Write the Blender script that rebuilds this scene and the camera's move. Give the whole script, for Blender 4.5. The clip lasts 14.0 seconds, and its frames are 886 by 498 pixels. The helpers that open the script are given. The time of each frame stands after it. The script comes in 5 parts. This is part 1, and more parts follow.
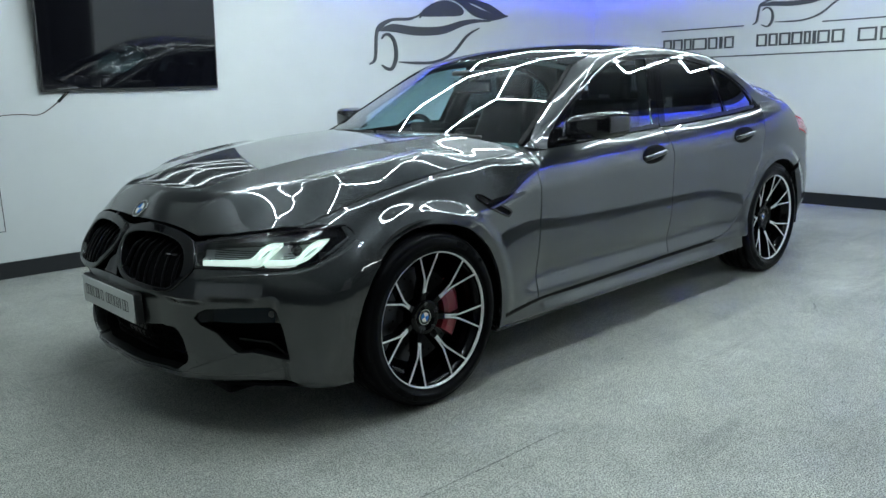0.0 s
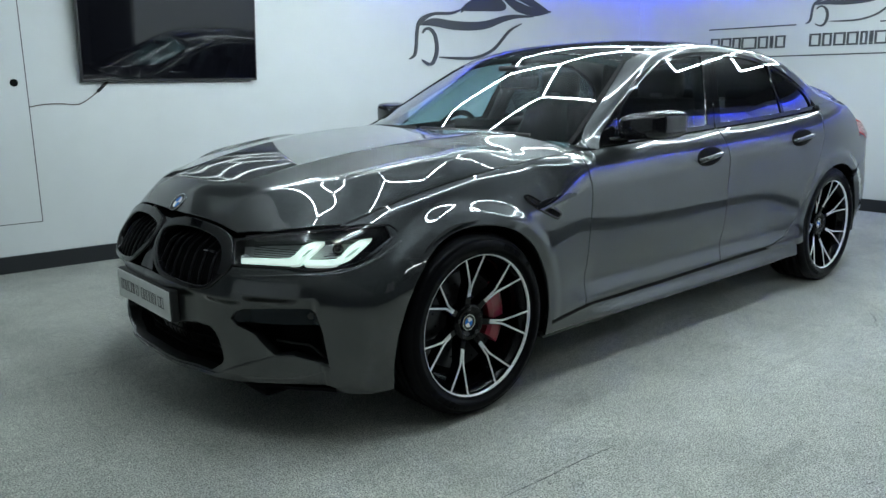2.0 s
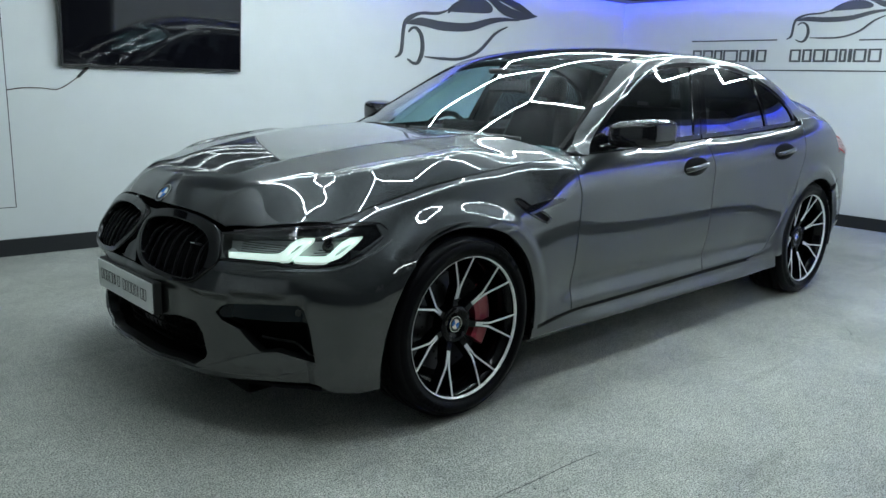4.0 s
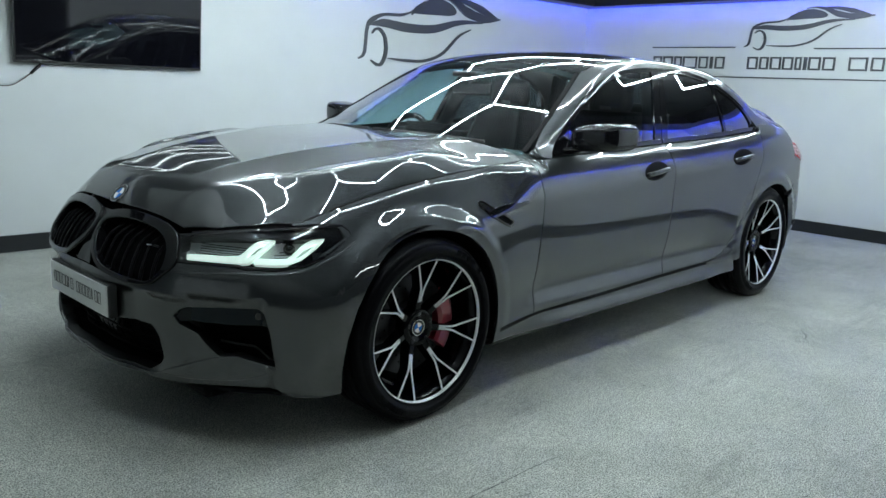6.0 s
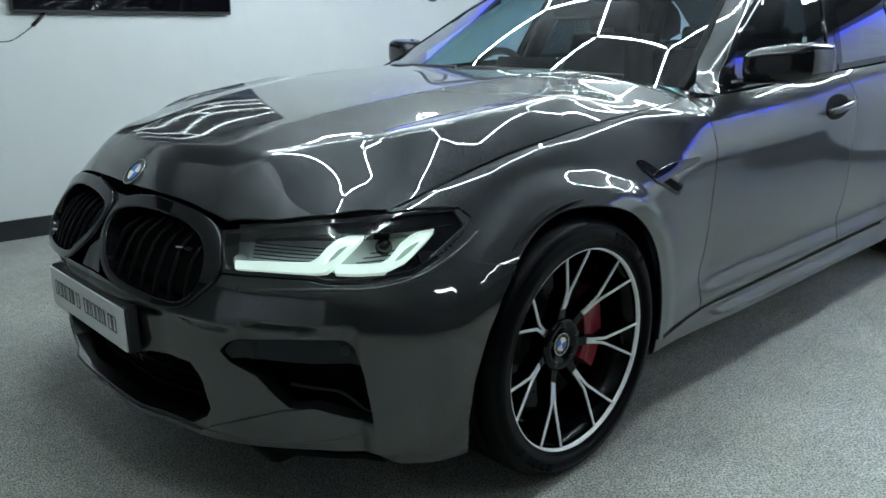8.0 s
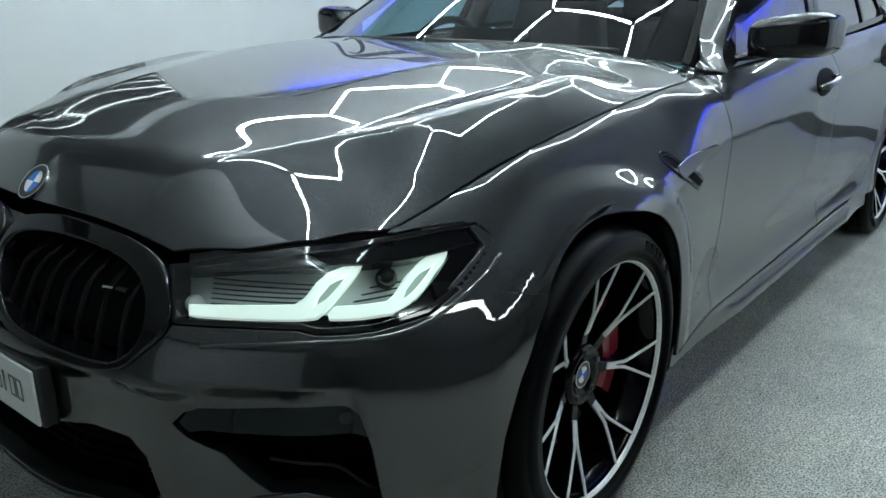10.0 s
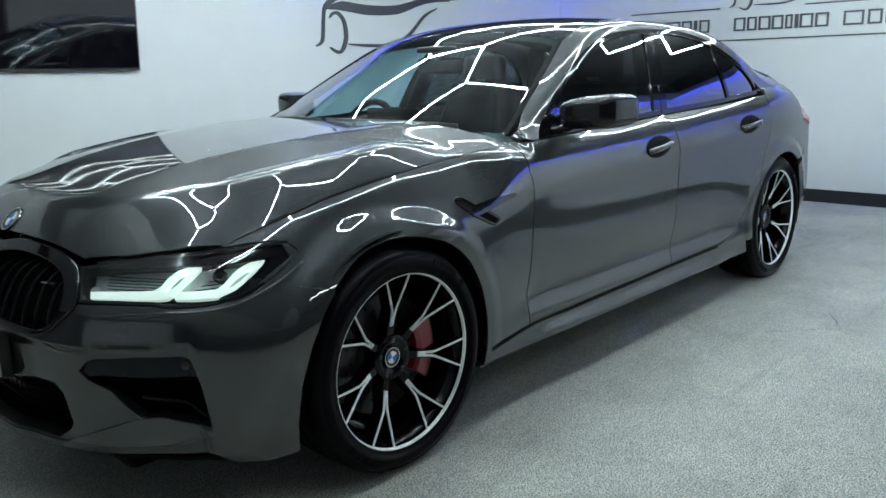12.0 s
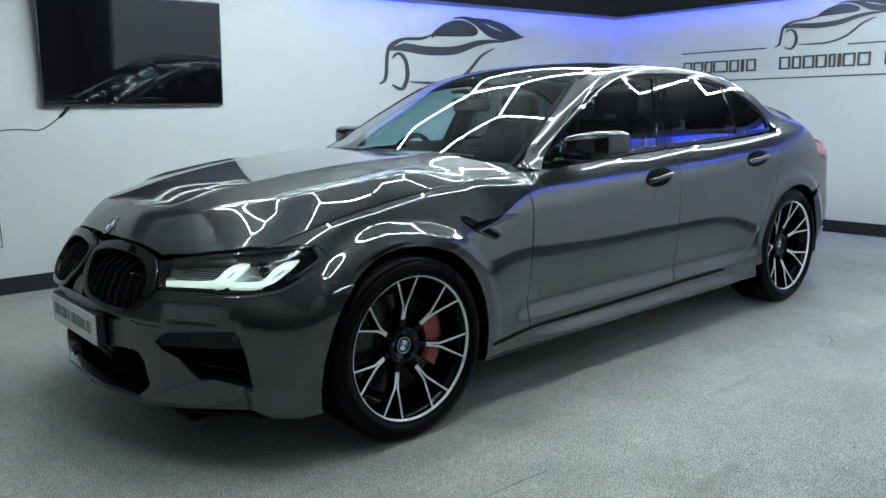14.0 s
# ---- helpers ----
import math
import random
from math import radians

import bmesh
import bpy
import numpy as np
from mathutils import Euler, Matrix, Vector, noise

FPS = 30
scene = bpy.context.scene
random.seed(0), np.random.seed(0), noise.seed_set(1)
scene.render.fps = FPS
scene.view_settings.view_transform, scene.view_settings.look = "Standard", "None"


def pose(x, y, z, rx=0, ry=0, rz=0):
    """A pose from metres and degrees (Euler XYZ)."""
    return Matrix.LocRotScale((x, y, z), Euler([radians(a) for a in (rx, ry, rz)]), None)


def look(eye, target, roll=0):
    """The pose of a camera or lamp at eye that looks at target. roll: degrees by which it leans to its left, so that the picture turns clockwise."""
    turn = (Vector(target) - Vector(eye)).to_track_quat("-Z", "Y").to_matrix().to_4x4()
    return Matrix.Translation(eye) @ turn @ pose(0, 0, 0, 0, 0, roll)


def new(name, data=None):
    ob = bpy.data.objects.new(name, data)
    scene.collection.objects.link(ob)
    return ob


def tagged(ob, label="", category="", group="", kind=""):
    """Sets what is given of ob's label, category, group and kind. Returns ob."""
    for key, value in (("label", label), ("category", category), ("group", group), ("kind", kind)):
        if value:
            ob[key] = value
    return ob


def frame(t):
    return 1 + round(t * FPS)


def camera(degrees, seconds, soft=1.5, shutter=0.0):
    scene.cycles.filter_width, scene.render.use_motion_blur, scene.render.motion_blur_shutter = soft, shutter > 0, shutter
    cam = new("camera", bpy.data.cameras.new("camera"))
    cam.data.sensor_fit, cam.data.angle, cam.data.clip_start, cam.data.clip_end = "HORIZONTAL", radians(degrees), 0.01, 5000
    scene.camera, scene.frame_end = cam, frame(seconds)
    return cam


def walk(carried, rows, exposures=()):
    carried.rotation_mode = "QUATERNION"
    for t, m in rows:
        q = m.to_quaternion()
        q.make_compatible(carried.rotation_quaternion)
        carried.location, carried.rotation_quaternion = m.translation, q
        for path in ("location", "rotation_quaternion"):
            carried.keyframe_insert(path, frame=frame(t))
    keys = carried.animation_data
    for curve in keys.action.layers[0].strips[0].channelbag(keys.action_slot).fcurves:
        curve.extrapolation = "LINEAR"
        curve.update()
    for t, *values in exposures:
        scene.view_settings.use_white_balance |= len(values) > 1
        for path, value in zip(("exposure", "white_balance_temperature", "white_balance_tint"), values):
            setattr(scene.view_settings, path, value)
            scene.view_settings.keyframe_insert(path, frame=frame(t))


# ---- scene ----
cam = camera(58.9, 14.0, shutter=0.3)
# seconds, eye, a point ahead, lean
PATH = [
    (0, (-1.985, -3.118, 1.253), (-0.649, -1.687, 0.842), -1.6),
    (0.5, (-1.98, -3.103, 1.251), (-0.653, -1.666, 0.836), -1.5),
    (1, (-1.963, -3.061, 1.245), (-0.649, -1.612, 0.829), -1.3),
    (1.5, (-1.94, -3.038, 1.243), (-0.648, -1.568, 0.828), -1.1),
    (2, (-1.938, -2.977, 1.245), (-0.66, -1.496, 0.828), -0.7),
    (2.5, (-1.958, -2.94, 1.242), (-0.679, -1.461, 0.822), -0.2),
    (5, (-1.978, -2.916, 1.243), (-0.607, -1.517, 0.838), 2.7),
    (5.5, (-1.979, -2.911, 1.24), (-0.591, -1.528, 0.838), 2.8),
    (6, (-1.965, -2.905, 1.242), (-0.563, -1.537, 0.835), 2.5),
    (6.5, (-1.955, -2.882, 1.24), (-0.556, -1.514, 0.823), 1.7),
    (7, (-1.932, -2.747, 1.217), (-0.557, -1.362, 0.779), 0.9),
    (7.5, (-1.769, -2.425, 1.172), (-0.446, -1.004, 0.693), -0.1),
    (8, (-1.556, -2.078, 1.148), (-0.237, -0.671, 0.618), -0.4),
    (8.2, (-1.521, -1.974, 1.137), (-0.197, -0.58, 0.582), -0.4),
    (9.2, (-1.45, -1.62, 1.135), (-0.04, -0.32, 0.55), -0.3),
    (10.3, (-1.417, -1.647, 1.172), (0.076, -0.462, 0.566), -0.2),
    (10.5, (-1.404, -1.772, 1.201), (0.072, -0.555, 0.616), -1.2),
    (11, (-1.336, -2.06, 1.179), (0.147, -0.821, 0.662), -1.3),
    (11.5, (-1.371, -2.304, 1.204), (0.102, -1.031, 0.749), -1.4),
    (12, (-1.555, -2.559, 1.193), (-0.131, -1.223, 0.761), -1.3),
    (12.5, (-1.639, -2.792, 1.22), (-0.278, -1.379, 0.835), -1.4),
    (13, (-1.694, -3.03, 1.223), (-0.368, -1.577, 0.863), -1.1),
    (13.5, (-1.712, -3.094, 1.224), (-0.409, -1.618, 0.873), -1.0),
    (14, (-1.739, -3.108, 1.218), (-0.447, -1.623, 0.866), -1.0),
]
walk(cam, [(t, look(eye, target, roll)) for t, eye, target, roll in PATH], exposures=[(0, 0.0), (14, 0.0)])

# a closed room lit by its own lamps: no daylight
world = bpy.data.worlds.new("world")
world.use_nodes = True
world.node_tree.nodes["Background"].inputs[0].default_value = (0.0, 0.0, 0.0, 1)
scene.world = world


# ---- materials ----
def material(name, colour, rough=0.5, metal=0.0, coat=0.0, grain=0.0, scale=40.0, bump=0.0, bump_scale=200.0, glow=0.0, spread=0.35, detail=4.0, spec=0.5, coat_ior=1.5):
    """A surface with two scales of tone and, if asked for, a fine relief."""
    m = bpy.data.materials.new(name)
    m.use_nodes = True
    t = m.node_tree
    b = t.nodes["Principled BSDF"]
    b.inputs["Base Color"].default_value = (*colour, 1)
    b.inputs["Roughness"].default_value, b.inputs["Metallic"].default_value = rough, metal
    b.inputs["Coat Weight"].default_value, b.inputs["Coat Roughness"].default_value = coat, 0.012
    b.inputs["Coat IOR"].default_value, b.inputs["Specular IOR Level"].default_value = coat_ior, spec
    co = t.nodes.new("ShaderNodeTexCoord")
    if grain:
        fine, broad = t.nodes.new("ShaderNodeTexNoise"), t.nodes.new("ShaderNodeTexNoise")
        fine.inputs["Scale"].default_value, fine.inputs["Detail"].default_value = scale, detail
        broad.inputs["Scale"].default_value, broad.inputs["Detail"].default_value = scale * spread * 0.1, 3.0
        add = t.nodes.new("ShaderNodeMath"); add.operation = "ADD"
        ramp = t.nodes.new("ShaderNodeMapRange")
        ramp.inputs["From Min"].default_value, ramp.inputs["From Max"].default_value = 0.6, 1.4
        ramp.inputs["To Min"].default_value, ramp.inputs["To Max"].default_value = 1 - grain, 1 + grain
        mix = t.nodes.new("ShaderNodeVectorMath"); mix.operation = "SCALE"
        mix.inputs[0].default_value = colour
        for n in (fine, broad):
            t.links.new(co.outputs["Object"], n.inputs["Vector"])
        t.links.new(fine.outputs["Fac"], add.inputs[0]); t.links.new(broad.outputs["Fac"], add.inputs[1])
        t.links.new(add.outputs[0], ramp.inputs["Value"]); t.links.new(ramp.outputs[0], mix.inputs["Scale"])
        t.links.new(mix.outputs[0], b.inputs["Base Color"])
    if bump:
        n, k = t.nodes.new("ShaderNodeTexNoise"), t.nodes.new("ShaderNodeBump")
        n.inputs["Scale"].default_value, n.inputs["Detail"].default_value = bump_scale, 3.0
        k.inputs["Strength"].default_value, k.inputs["Distance"].default_value = bump, 0.004
        t.links.new(co.outputs["Object"], n.inputs["Vector"]); t.links.new(n.outputs["Fac"], k.inputs["Height"])
        t.links.new(k.outputs[0], b.inputs["Normal"])
    if glow:
        b.inputs["Emission Color"].default_value, b.inputs["Emission Strength"].default_value = (*colour, 1), glow
    return m


def clear(name, colour, rough=0.0, bend=3.2):
    """Thin glass: it lets tinted light straight through and mirrors at a slant."""
    m = bpy.data.materials.new(name)
    m.use_nodes = True
    t = m.node_tree
    t.nodes.remove(t.nodes["Principled BSDF"])
    see, gloss, mix, face, power, scale = (t.nodes.new("ShaderNode" + k) for k in ("BsdfTransparent", "BsdfGlossy", "MixShader", "LayerWeight", "Math", "Math"))
    see.inputs["Color"].default_value = (*colour, 1)
    gloss.inputs["Roughness"].default_value = rough
    face.inputs["Blend"].default_value = 0.5
    power.operation, power.inputs[1].default_value = "POWER", bend
    scale.operation, scale.inputs[1].default_value, scale.inputs[2].default_value = "MULTIPLY_ADD", 0.90, 0.05
    t.links.new(face.outputs["Facing"], power.inputs[0]); t.links.new(power.outputs[0], scale.inputs[0])
    t.links.new(scale.outputs[0], mix.inputs[0]); t.links.new(see.outputs[0], mix.inputs[1]); t.links.new(gloss.outputs[0], mix.inputs[2])
    t.links.new(mix.outputs[0], t.nodes["Material Output"].inputs["Surface"])
    return m


PAINT = material("grey_metallic_paint", (0.0195, 0.0222, 0.0245), 0.40, 0.76, 1.0, grain=0.3, scale=900.0, spread=0.02, coat_ior=1.82)
GLOSS_BLACK = material("gloss_black", (0.004, 0.004, 0.005), 0.06, 0.0, 0.0)
SATIN_BLACK = material("satin_black_plastic", (0.012, 0.012, 0.013), 0.45, grain=0.2, scale=300.0, bump=0.1, bump_scale=900)
DEEP_BLACK = material("unlit_black_plastic", (0.002, 0.002, 0.0025), 0.7, spec=0.1, grain=0.2, scale=60.0)
GRILLE_BLACK = material("dull_black_grille_plastic", (0.003, 0.003, 0.0035), 0.35, spec=0.15, grain=0.15, scale=80.0)
DARK_PAINT = material("dark_grey_gloss_plastic", (0.008, 0.009, 0.011), 0.07, 0.0, 0.0)
CHROME = material("bright_chrome", (0.72, 0.73, 0.74), 0.08, 1.0, grain=0.05, scale=30.0)
MACHINED = material("diamond_turned_alloy", (0.90, 0.90, 0.89), 0.40, 0.25, grain=0.08, scale=140.0)
RIM_BLACK = material("gloss_black_alloy", (0.0025, 0.0025, 0.0035), 0.12, 0.0, 0.0, spec=0.2)
RUBBER = material("tyre_rubber", (0.003, 0.003, 0.004), 0.36, spec=0.08, grain=0.25, scale=120.0, bump=0.15, bump_scale=400)
DISC = material("drilled_steel_disc", (0.05, 0.05, 0.054), 0.35, 0.9, grain=0.15, scale=90.0)
CALIPER = material("red_caliper_paint", (0.26, 0.006, 0.022), 0.3, 0.0, 0.6, grain=0.08, scale=50.0)
SCREEN_GLASS = clear("windscreen_glass", (0.64, 0.87, 0.90))
SIDE_GLASS = clear("front_side_glass", (0.66, 0.84, 0.87), bend=2.2)
PRIVACY_GLASS = clear("privacy_glass", (0.10, 0.115, 0.12), bend=2.2)
LAMP_GLASS = clear("headlight_lens", (0.90, 0.93, 0.93))
DRL = material("daylight_running_light", (0.80, 0.97, 0.88), 0.3, glow=0.6)
LAMP_GREY = material("headlight_insert_grey", (0.46, 0.47, 0.48), 0.4, 0.1, grain=0.1, scale=80.0)
BLUE = material("badge_blue", (0.02, 0.16, 0.55), 0.2, 0.0, 1.0)
WHITE = material("badge_white", (0.75, 0.76, 0.77), 0.25, 0.0, 1.0)
COVER = material("dark_blue_gloss_plastic", (0.004, 0.008, 0.013), 0.12, spec=0.25)
PLATE = material("white_plate_plastic", (0.80, 0.81, 0.80), 0.35, grain=0.05, scale=30.0)
PLATE_INK = material("plate_lettering", (0.09, 0.09, 0.09), 0.4)
TAIL_RED = material("red_tail_lamp", (0.35, 0.02, 0.03), 0.15, 0.0, 1.0)
LEATHER = material("black_leather", (0.003, 0.004, 0.005), 0.6, spec=0.03, grain=0.2, scale=60.0, bump=0.2, bump_scale=350)
TRIM_GREY = material("soft_dash_plastic", (0.005, 0.006, 0.007), 0.75, spec=0.04, grain=0.15, scale=120.0, bump=0.15, bump_scale=600)
MIRROR = material("mirror_glass", (0.8, 0.82, 0.82), 0.02, 1.0)
WALL = material("white_painted_wall", (0.59, 0.605, 0.61), 0.5, grain=0.03, scale=5.0, bump=0.05, bump_scale=70)
# WALL's white with a lighter colour, standing for stronger light on unseen surfaces
BRIGHT_WALL = material("brightened_white_paint", (0.82, 0.83, 0.84), 0.5, grain=0.03, scale=5.0, bump=0.05, bump_scale=70)
DARK_TRIM = material("black_gloss_trim", (0.012, 0.013, 0.016), 0.3, grain=0.1, scale=12.0)
SOFFIT = material("charcoal_soffit_paint", (0.018, 0.018, 0.022), 0.35, grain=0.1, scale=8.0)
# out-of-view walls, darkened in colour so the car's reflections stay dim
DIM_WALL = material("darkened_unseen_wall", (0.09, 0.093, 0.10), 0.6, grain=0.05, scale=5.0)
CEILING = material("dark_ceiling_paint", (0.030, 0.031, 0.033), 0.7, grain=0.08, scale=6.0)
LED = material("white_led_tube", (0.83, 1.0, 1.05), 0.4, glow=112.0)
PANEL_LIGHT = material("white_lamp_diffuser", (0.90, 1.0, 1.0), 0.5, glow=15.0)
BLUE_LED = material("blue_led_strip", (0.02, 0.05, 1.0), 0.4, glow=60.0)
LOGO_GREY = material("charcoal_wall_lettering", (0.05, 0.053, 0.06), 0.35, grain=0.08, scale=20.0)
SHUTTER = material("light_grey_shutter", (0.62, 0.63, 0.64), 0.45, 0.1, grain=0.05, scale=9.0)
TV_BEZEL = material("television_bezel", (0.045, 0.043, 0.045), 0.3, 0.4)
TV_SCREEN = material("television_screen", (0.004, 0.004, 0.006), 0.04, 0.0, 0.0)
CABLE = material("thin_brown_cable", (0.08, 0.05, 0.045), 0.5)


def floor_material():
    """Pale floor covering: coarse light and dark speckle, soft blotches, scuffs and a few thin dark scratches."""
    m = material("speckled_pale_floor", (0.60, 0.62, 0.58), 0.55, bump=0.9, bump_scale=260)
    t = m.node_tree
    b, co = t.nodes["Principled BSDF"], t.nodes.new("ShaderNodeTexCoord")

    def node(kind, **inputs):
        n = t.nodes.new("ShaderNode" + kind)
        for k, v in inputs.items():
            n.inputs[k.replace("_", " ")].default_value = v
        return n

    def ranged(src, a, b_, lo, hi):
        r = node("MapRange", From_Min=a, From_Max=b_, To_Min=lo, To_Max=hi)
        t.links.new(src, r.inputs["Value"])
        return r.outputs[0]

    def times(x, y):
        r = t.nodes.new("ShaderNodeMath"); r.operation = "MULTIPLY"
        t.links.new(x, r.inputs[0]); t.links.new(y, r.inputs[1])
        return r.outputs[0]

    speck = node("TexNoise", Scale=190.0, Detail=2.0, Roughness=0.6)
    grit = node("TexNoise", Scale=38.0, Detail=5.0, Roughness=0.75)
    blotch = node("TexNoise", Scale=1.7, Detail=6.0, Roughness=0.6)
    wear = node("TexNoise", Scale=9.0, Detail=5.0, Roughness=0.65)
    marks = node("TexVoronoi", Scale=2.6)
    streak = node("TexNoise", Scale=3.0, Detail=4.0)
    squeeze = node("Mapping", Scale=(0.25, 3.0, 1.0), Rotation=(0, 0, 0.8))
    for n in (speck, grit, blotch, wear, marks):
        t.links.new(co.outputs["Object"], n.inputs["Vector"])
    t.links.new(co.outputs["Object"], squeeze.inputs["Vector"]); t.links.new(squeeze.outputs[0], streak.inputs["Vector"])
    v = times(ranged(speck.outputs["Fac"], 0.38, 0.58, 0.22, 1.42), ranged(grit.outputs["Fac"], 0.3, 0.7, 0.70, 1.24))
    v = times(v, times(ranged(blotch.outputs["Fac"], 0.3, 0.7, 0.78, 1.16), ranged(wear.outputs["Fac"], 0.3, 0.7, 0.90, 1.08)))
    v = times(v, ranged(streak.outputs["Fac"], 0.60, 0.75, 1.0, 0.80))
    v = times(v, ranged(marks.outputs["Distance"], 0.012, 0.03, 0.45, 1.0))
    col = t.nodes.new("ShaderNodeVectorMath"); col.operation = "SCALE"
    col.inputs[0].default_value = (0.49, 0.495, 0.445)
    t.links.new(v, col.inputs["Scale"]); t.links.new(col.outputs[0], b.inputs["Base Color"])
    return m


FLOOR = floor_material()


# ---- tools for meshes ----
from mathutils.geometry import delaunay_2d_cdt


def thing(name, label, category, group="", kind="", at=(0, 0, 0)):
    e = new(name)
    e.empty_display_size = 0.1
    e.location = at
    return tagged(e, label, category, group, kind)


def mesh_part(name, verts, faces, mat, parent=None, label="", normals=None, smooth=True):
    me = bpy.data.meshes.new(name)
    me.from_pydata([tuple(map(float, v)) for v in verts], [], [tuple(map(int, f)) for f in faces])
    me.materials.append(mat)
    if smooth:
        me.polygons.foreach_set("use_smooth", [True] * len(me.polygons))
    me.update()
    if normals is not None:
        me.normals_split_custom_set_from_vertices([tuple(map(float, n)) for n in normals])
    ob = new(name, me)
    ob.parent = parent
    return tagged(ob, label)


def part(name, bm, mat, parent=None, label="", smooth=False):
    me = bpy.data.meshes.new(name)
    bmesh.ops.recalc_face_normals(bm, faces=bm.faces)
    bm.to_mesh(me)
    bm.free()
    me.materials.append(mat)
    if smooth:
        me.polygons.foreach_set("use_smooth", [True] * len(me.polygons))
    ob = new(name, me)
    ob.parent = parent
    return tagged(ob, label)


def mirror_part(ob):
    """The same part on the other side of the car."""
    me = ob.data.copy()
    n = len(me.vertices)
    co = np.empty(n * 3)
    me.vertices.foreach_get("co", co)
    co = co.reshape(-1, 3) * (1, -1, 1)
    faces = [tuple(reversed(p.vertices)) for p in me.polygons]
    smooth = any(p.use_smooth for p in me.polygons)
    nor = None
    if me.has_custom_normals:
        nor = np.zeros((n, 3))
        for c in me.loops:
            nor[c.vertex_index] = c.normal
        nor *= (1, -1, 1)
    name = ob.name.split(".")[0]
    mat = me.materials[0]
    bpy.data.meshes.remove(me)
    two = mesh_part(name, co, faces, mat, ob.parent, ob.get("label", ""), nor, smooth)
    two.matrix_basis = ob.matrix_basis
    return two


def box(bm, x0, y0, z0, x1, y1, z1, bevel=0.0, seg=2):
    r = bmesh.ops.create_cube(bm, size=1)
    v = r["verts"]
    bmesh.ops.scale(bm, vec=(x1 - x0, y1 - y0, z1 - z0), verts=v)
    bmesh.ops.translate(bm, vec=((x0 + x1) / 2, (y0 + y1) / 2, (z0 + z1) / 2), verts=v)
    if bevel:
        es = list({e for q in v for e in q.link_edges})
        bmesh.ops.bevel(bm, geom=es, offset=bevel, segments=seg, affect="EDGES", profile=0.5)
    return bm


def new_box(*a, **k):
    return box(bmesh.new(), *a, **k)


def rounded(pts, closed=True, n=6):
    """A smooth loop or line (Catmull-Rom) through the points."""
    p = np.array(pts, float)
    m, out = len(p), []
    for i in range(m if closed else m - 1):
        a, b, c, d = (p[j % m] if closed else p[min(max(j, 0), m - 1)] for j in (i - 1, i, i + 1, i + 2))
        for s in np.arange(n) / n:
            out.append(0.5 * (2 * b + (c - a) * s + (2 * a - 5 * b + 4 * c - d) * s * s + (3 * b - a - 3 * c + d) * s**3))
    if not closed:
        out.append(p[-1])
    return np.array(out)


def dense(poly, gap, closed=True):
    p = np.array(poly, float)
    out = []
    for i in range(len(p) if closed else len(p) - 1):
        a, b = p[i], p[(i + 1) % len(p)]
        k = max(1, int(np.ceil(np.linalg.norm(b - a) / gap)))
        out += [a + (b - a) * j / k for j in range(k)]
    if not closed:
        out.append(p[-1])
    return np.array(out)


def area(p):
    x, y = p[:, 0], p[:, 1]
    return 0.5 * np.sum(x * np.roll(y, -1) - y * np.roll(x, -1))


def inset(p, d):
    """A loop drawn in by d."""
    p = p if area(p) > 0 else p[::-1]
    a = p - np.roll(p, 1, 0); b = np.roll(p, -1, 0) - p
    t = a / (np.linalg.norm(a, axis=1, keepdims=True) + 1e-12) + b / (np.linalg.norm(b, axis=1, keepdims=True) + 1e-12)
    t /= np.linalg.norm(t, axis=1, keepdims=True) + 1e-12
    return p + d * np.stack([-t[:, 1], t[:, 0]], 1)


def inside(q, p):
    x, y = q[:, 0:1], q[:, 1:2]
    x0, y0 = p[:, 0], p[:, 1]
    x1, y1 = np.roll(x0, -1), np.roll(y0, -1)
    with np.errstate(divide="ignore", invalid="ignore"):
        c = ((y0 > y) != (y1 > y)) & (x < (x1 - x0) * (y - y0) / (y1 - y0) + x0)
    return c.sum(1) % 2 == 1


def fill(loop, holes=(), res=0.03):
    """Fine triangles inside a loop, and the loops as they lie among the points."""
    loops = [np.array(l) for l in (loop, *holes)]
    pts = np.concatenate(loops)
    lo, hi = loops[0].min(0), loops[0].max(0)
    g = np.stack(np.meshgrid(np.arange(lo[0], hi[0], res), np.arange(lo[1], hi[1], res)), -1).reshape(-1, 2)
    g = g[inside(g, loops[0])]
    for h in loops[1:]:
        g = g[~inside(g, h)]
    if len(g):
        near = np.min(np.concatenate([((g[:, None, :] - c[None]) ** 2).sum(-1) for c in np.array_split(pts, max(1, len(pts) // 100))], 1), 1)
        g = g[near > (0.45 * res) ** 2]
    edges, k, rings = [], 0, []
    for l in loops:
        n = len(l)
        edges += [(k + i, k + (i + 1) % n) for i in range(n)]
        k += n
    allp = np.concatenate([pts, g])
    v, e, f, ov, oe, of = delaunay_2d_cdt([Vector(p) for p in allp], edges, [], 0, 1e-6)
    v = np.array([tuple(q) for q in v])
    where = {}
    for i, o in enumerate(ov):
        for j in o:
            where[j] = i
    k = 0
    for l in loops:
        rings.append([where.get(k + i, 0) for i in range(len(l))])
        k += len(l)
    f = np.array([t for t in f if len(t) == 3])
    c = v[f].mean(1)
    ok = inside(c, loops[0])
    for h in loops[1:]:
        ok &= ~inside(c, h)
    return v, f[ok], rings


DEG, TURN_DEG = 0.0188, 0.0115   # metres per degree round the nose and round the roof


def ray_side(q):
    return np.stack([q[:, 0], np.full(len(q), -1.25), q[:, 1]], 1), np.tile([0.0, 1.15, 0.0], (len(q), 1))


def ray_top(q):
    return np.stack([q[:, 0], q[:, 1], np.full(len(q), 1.75)], 1), np.tile([0.0, 0.0, -1.3], (len(q), 1))


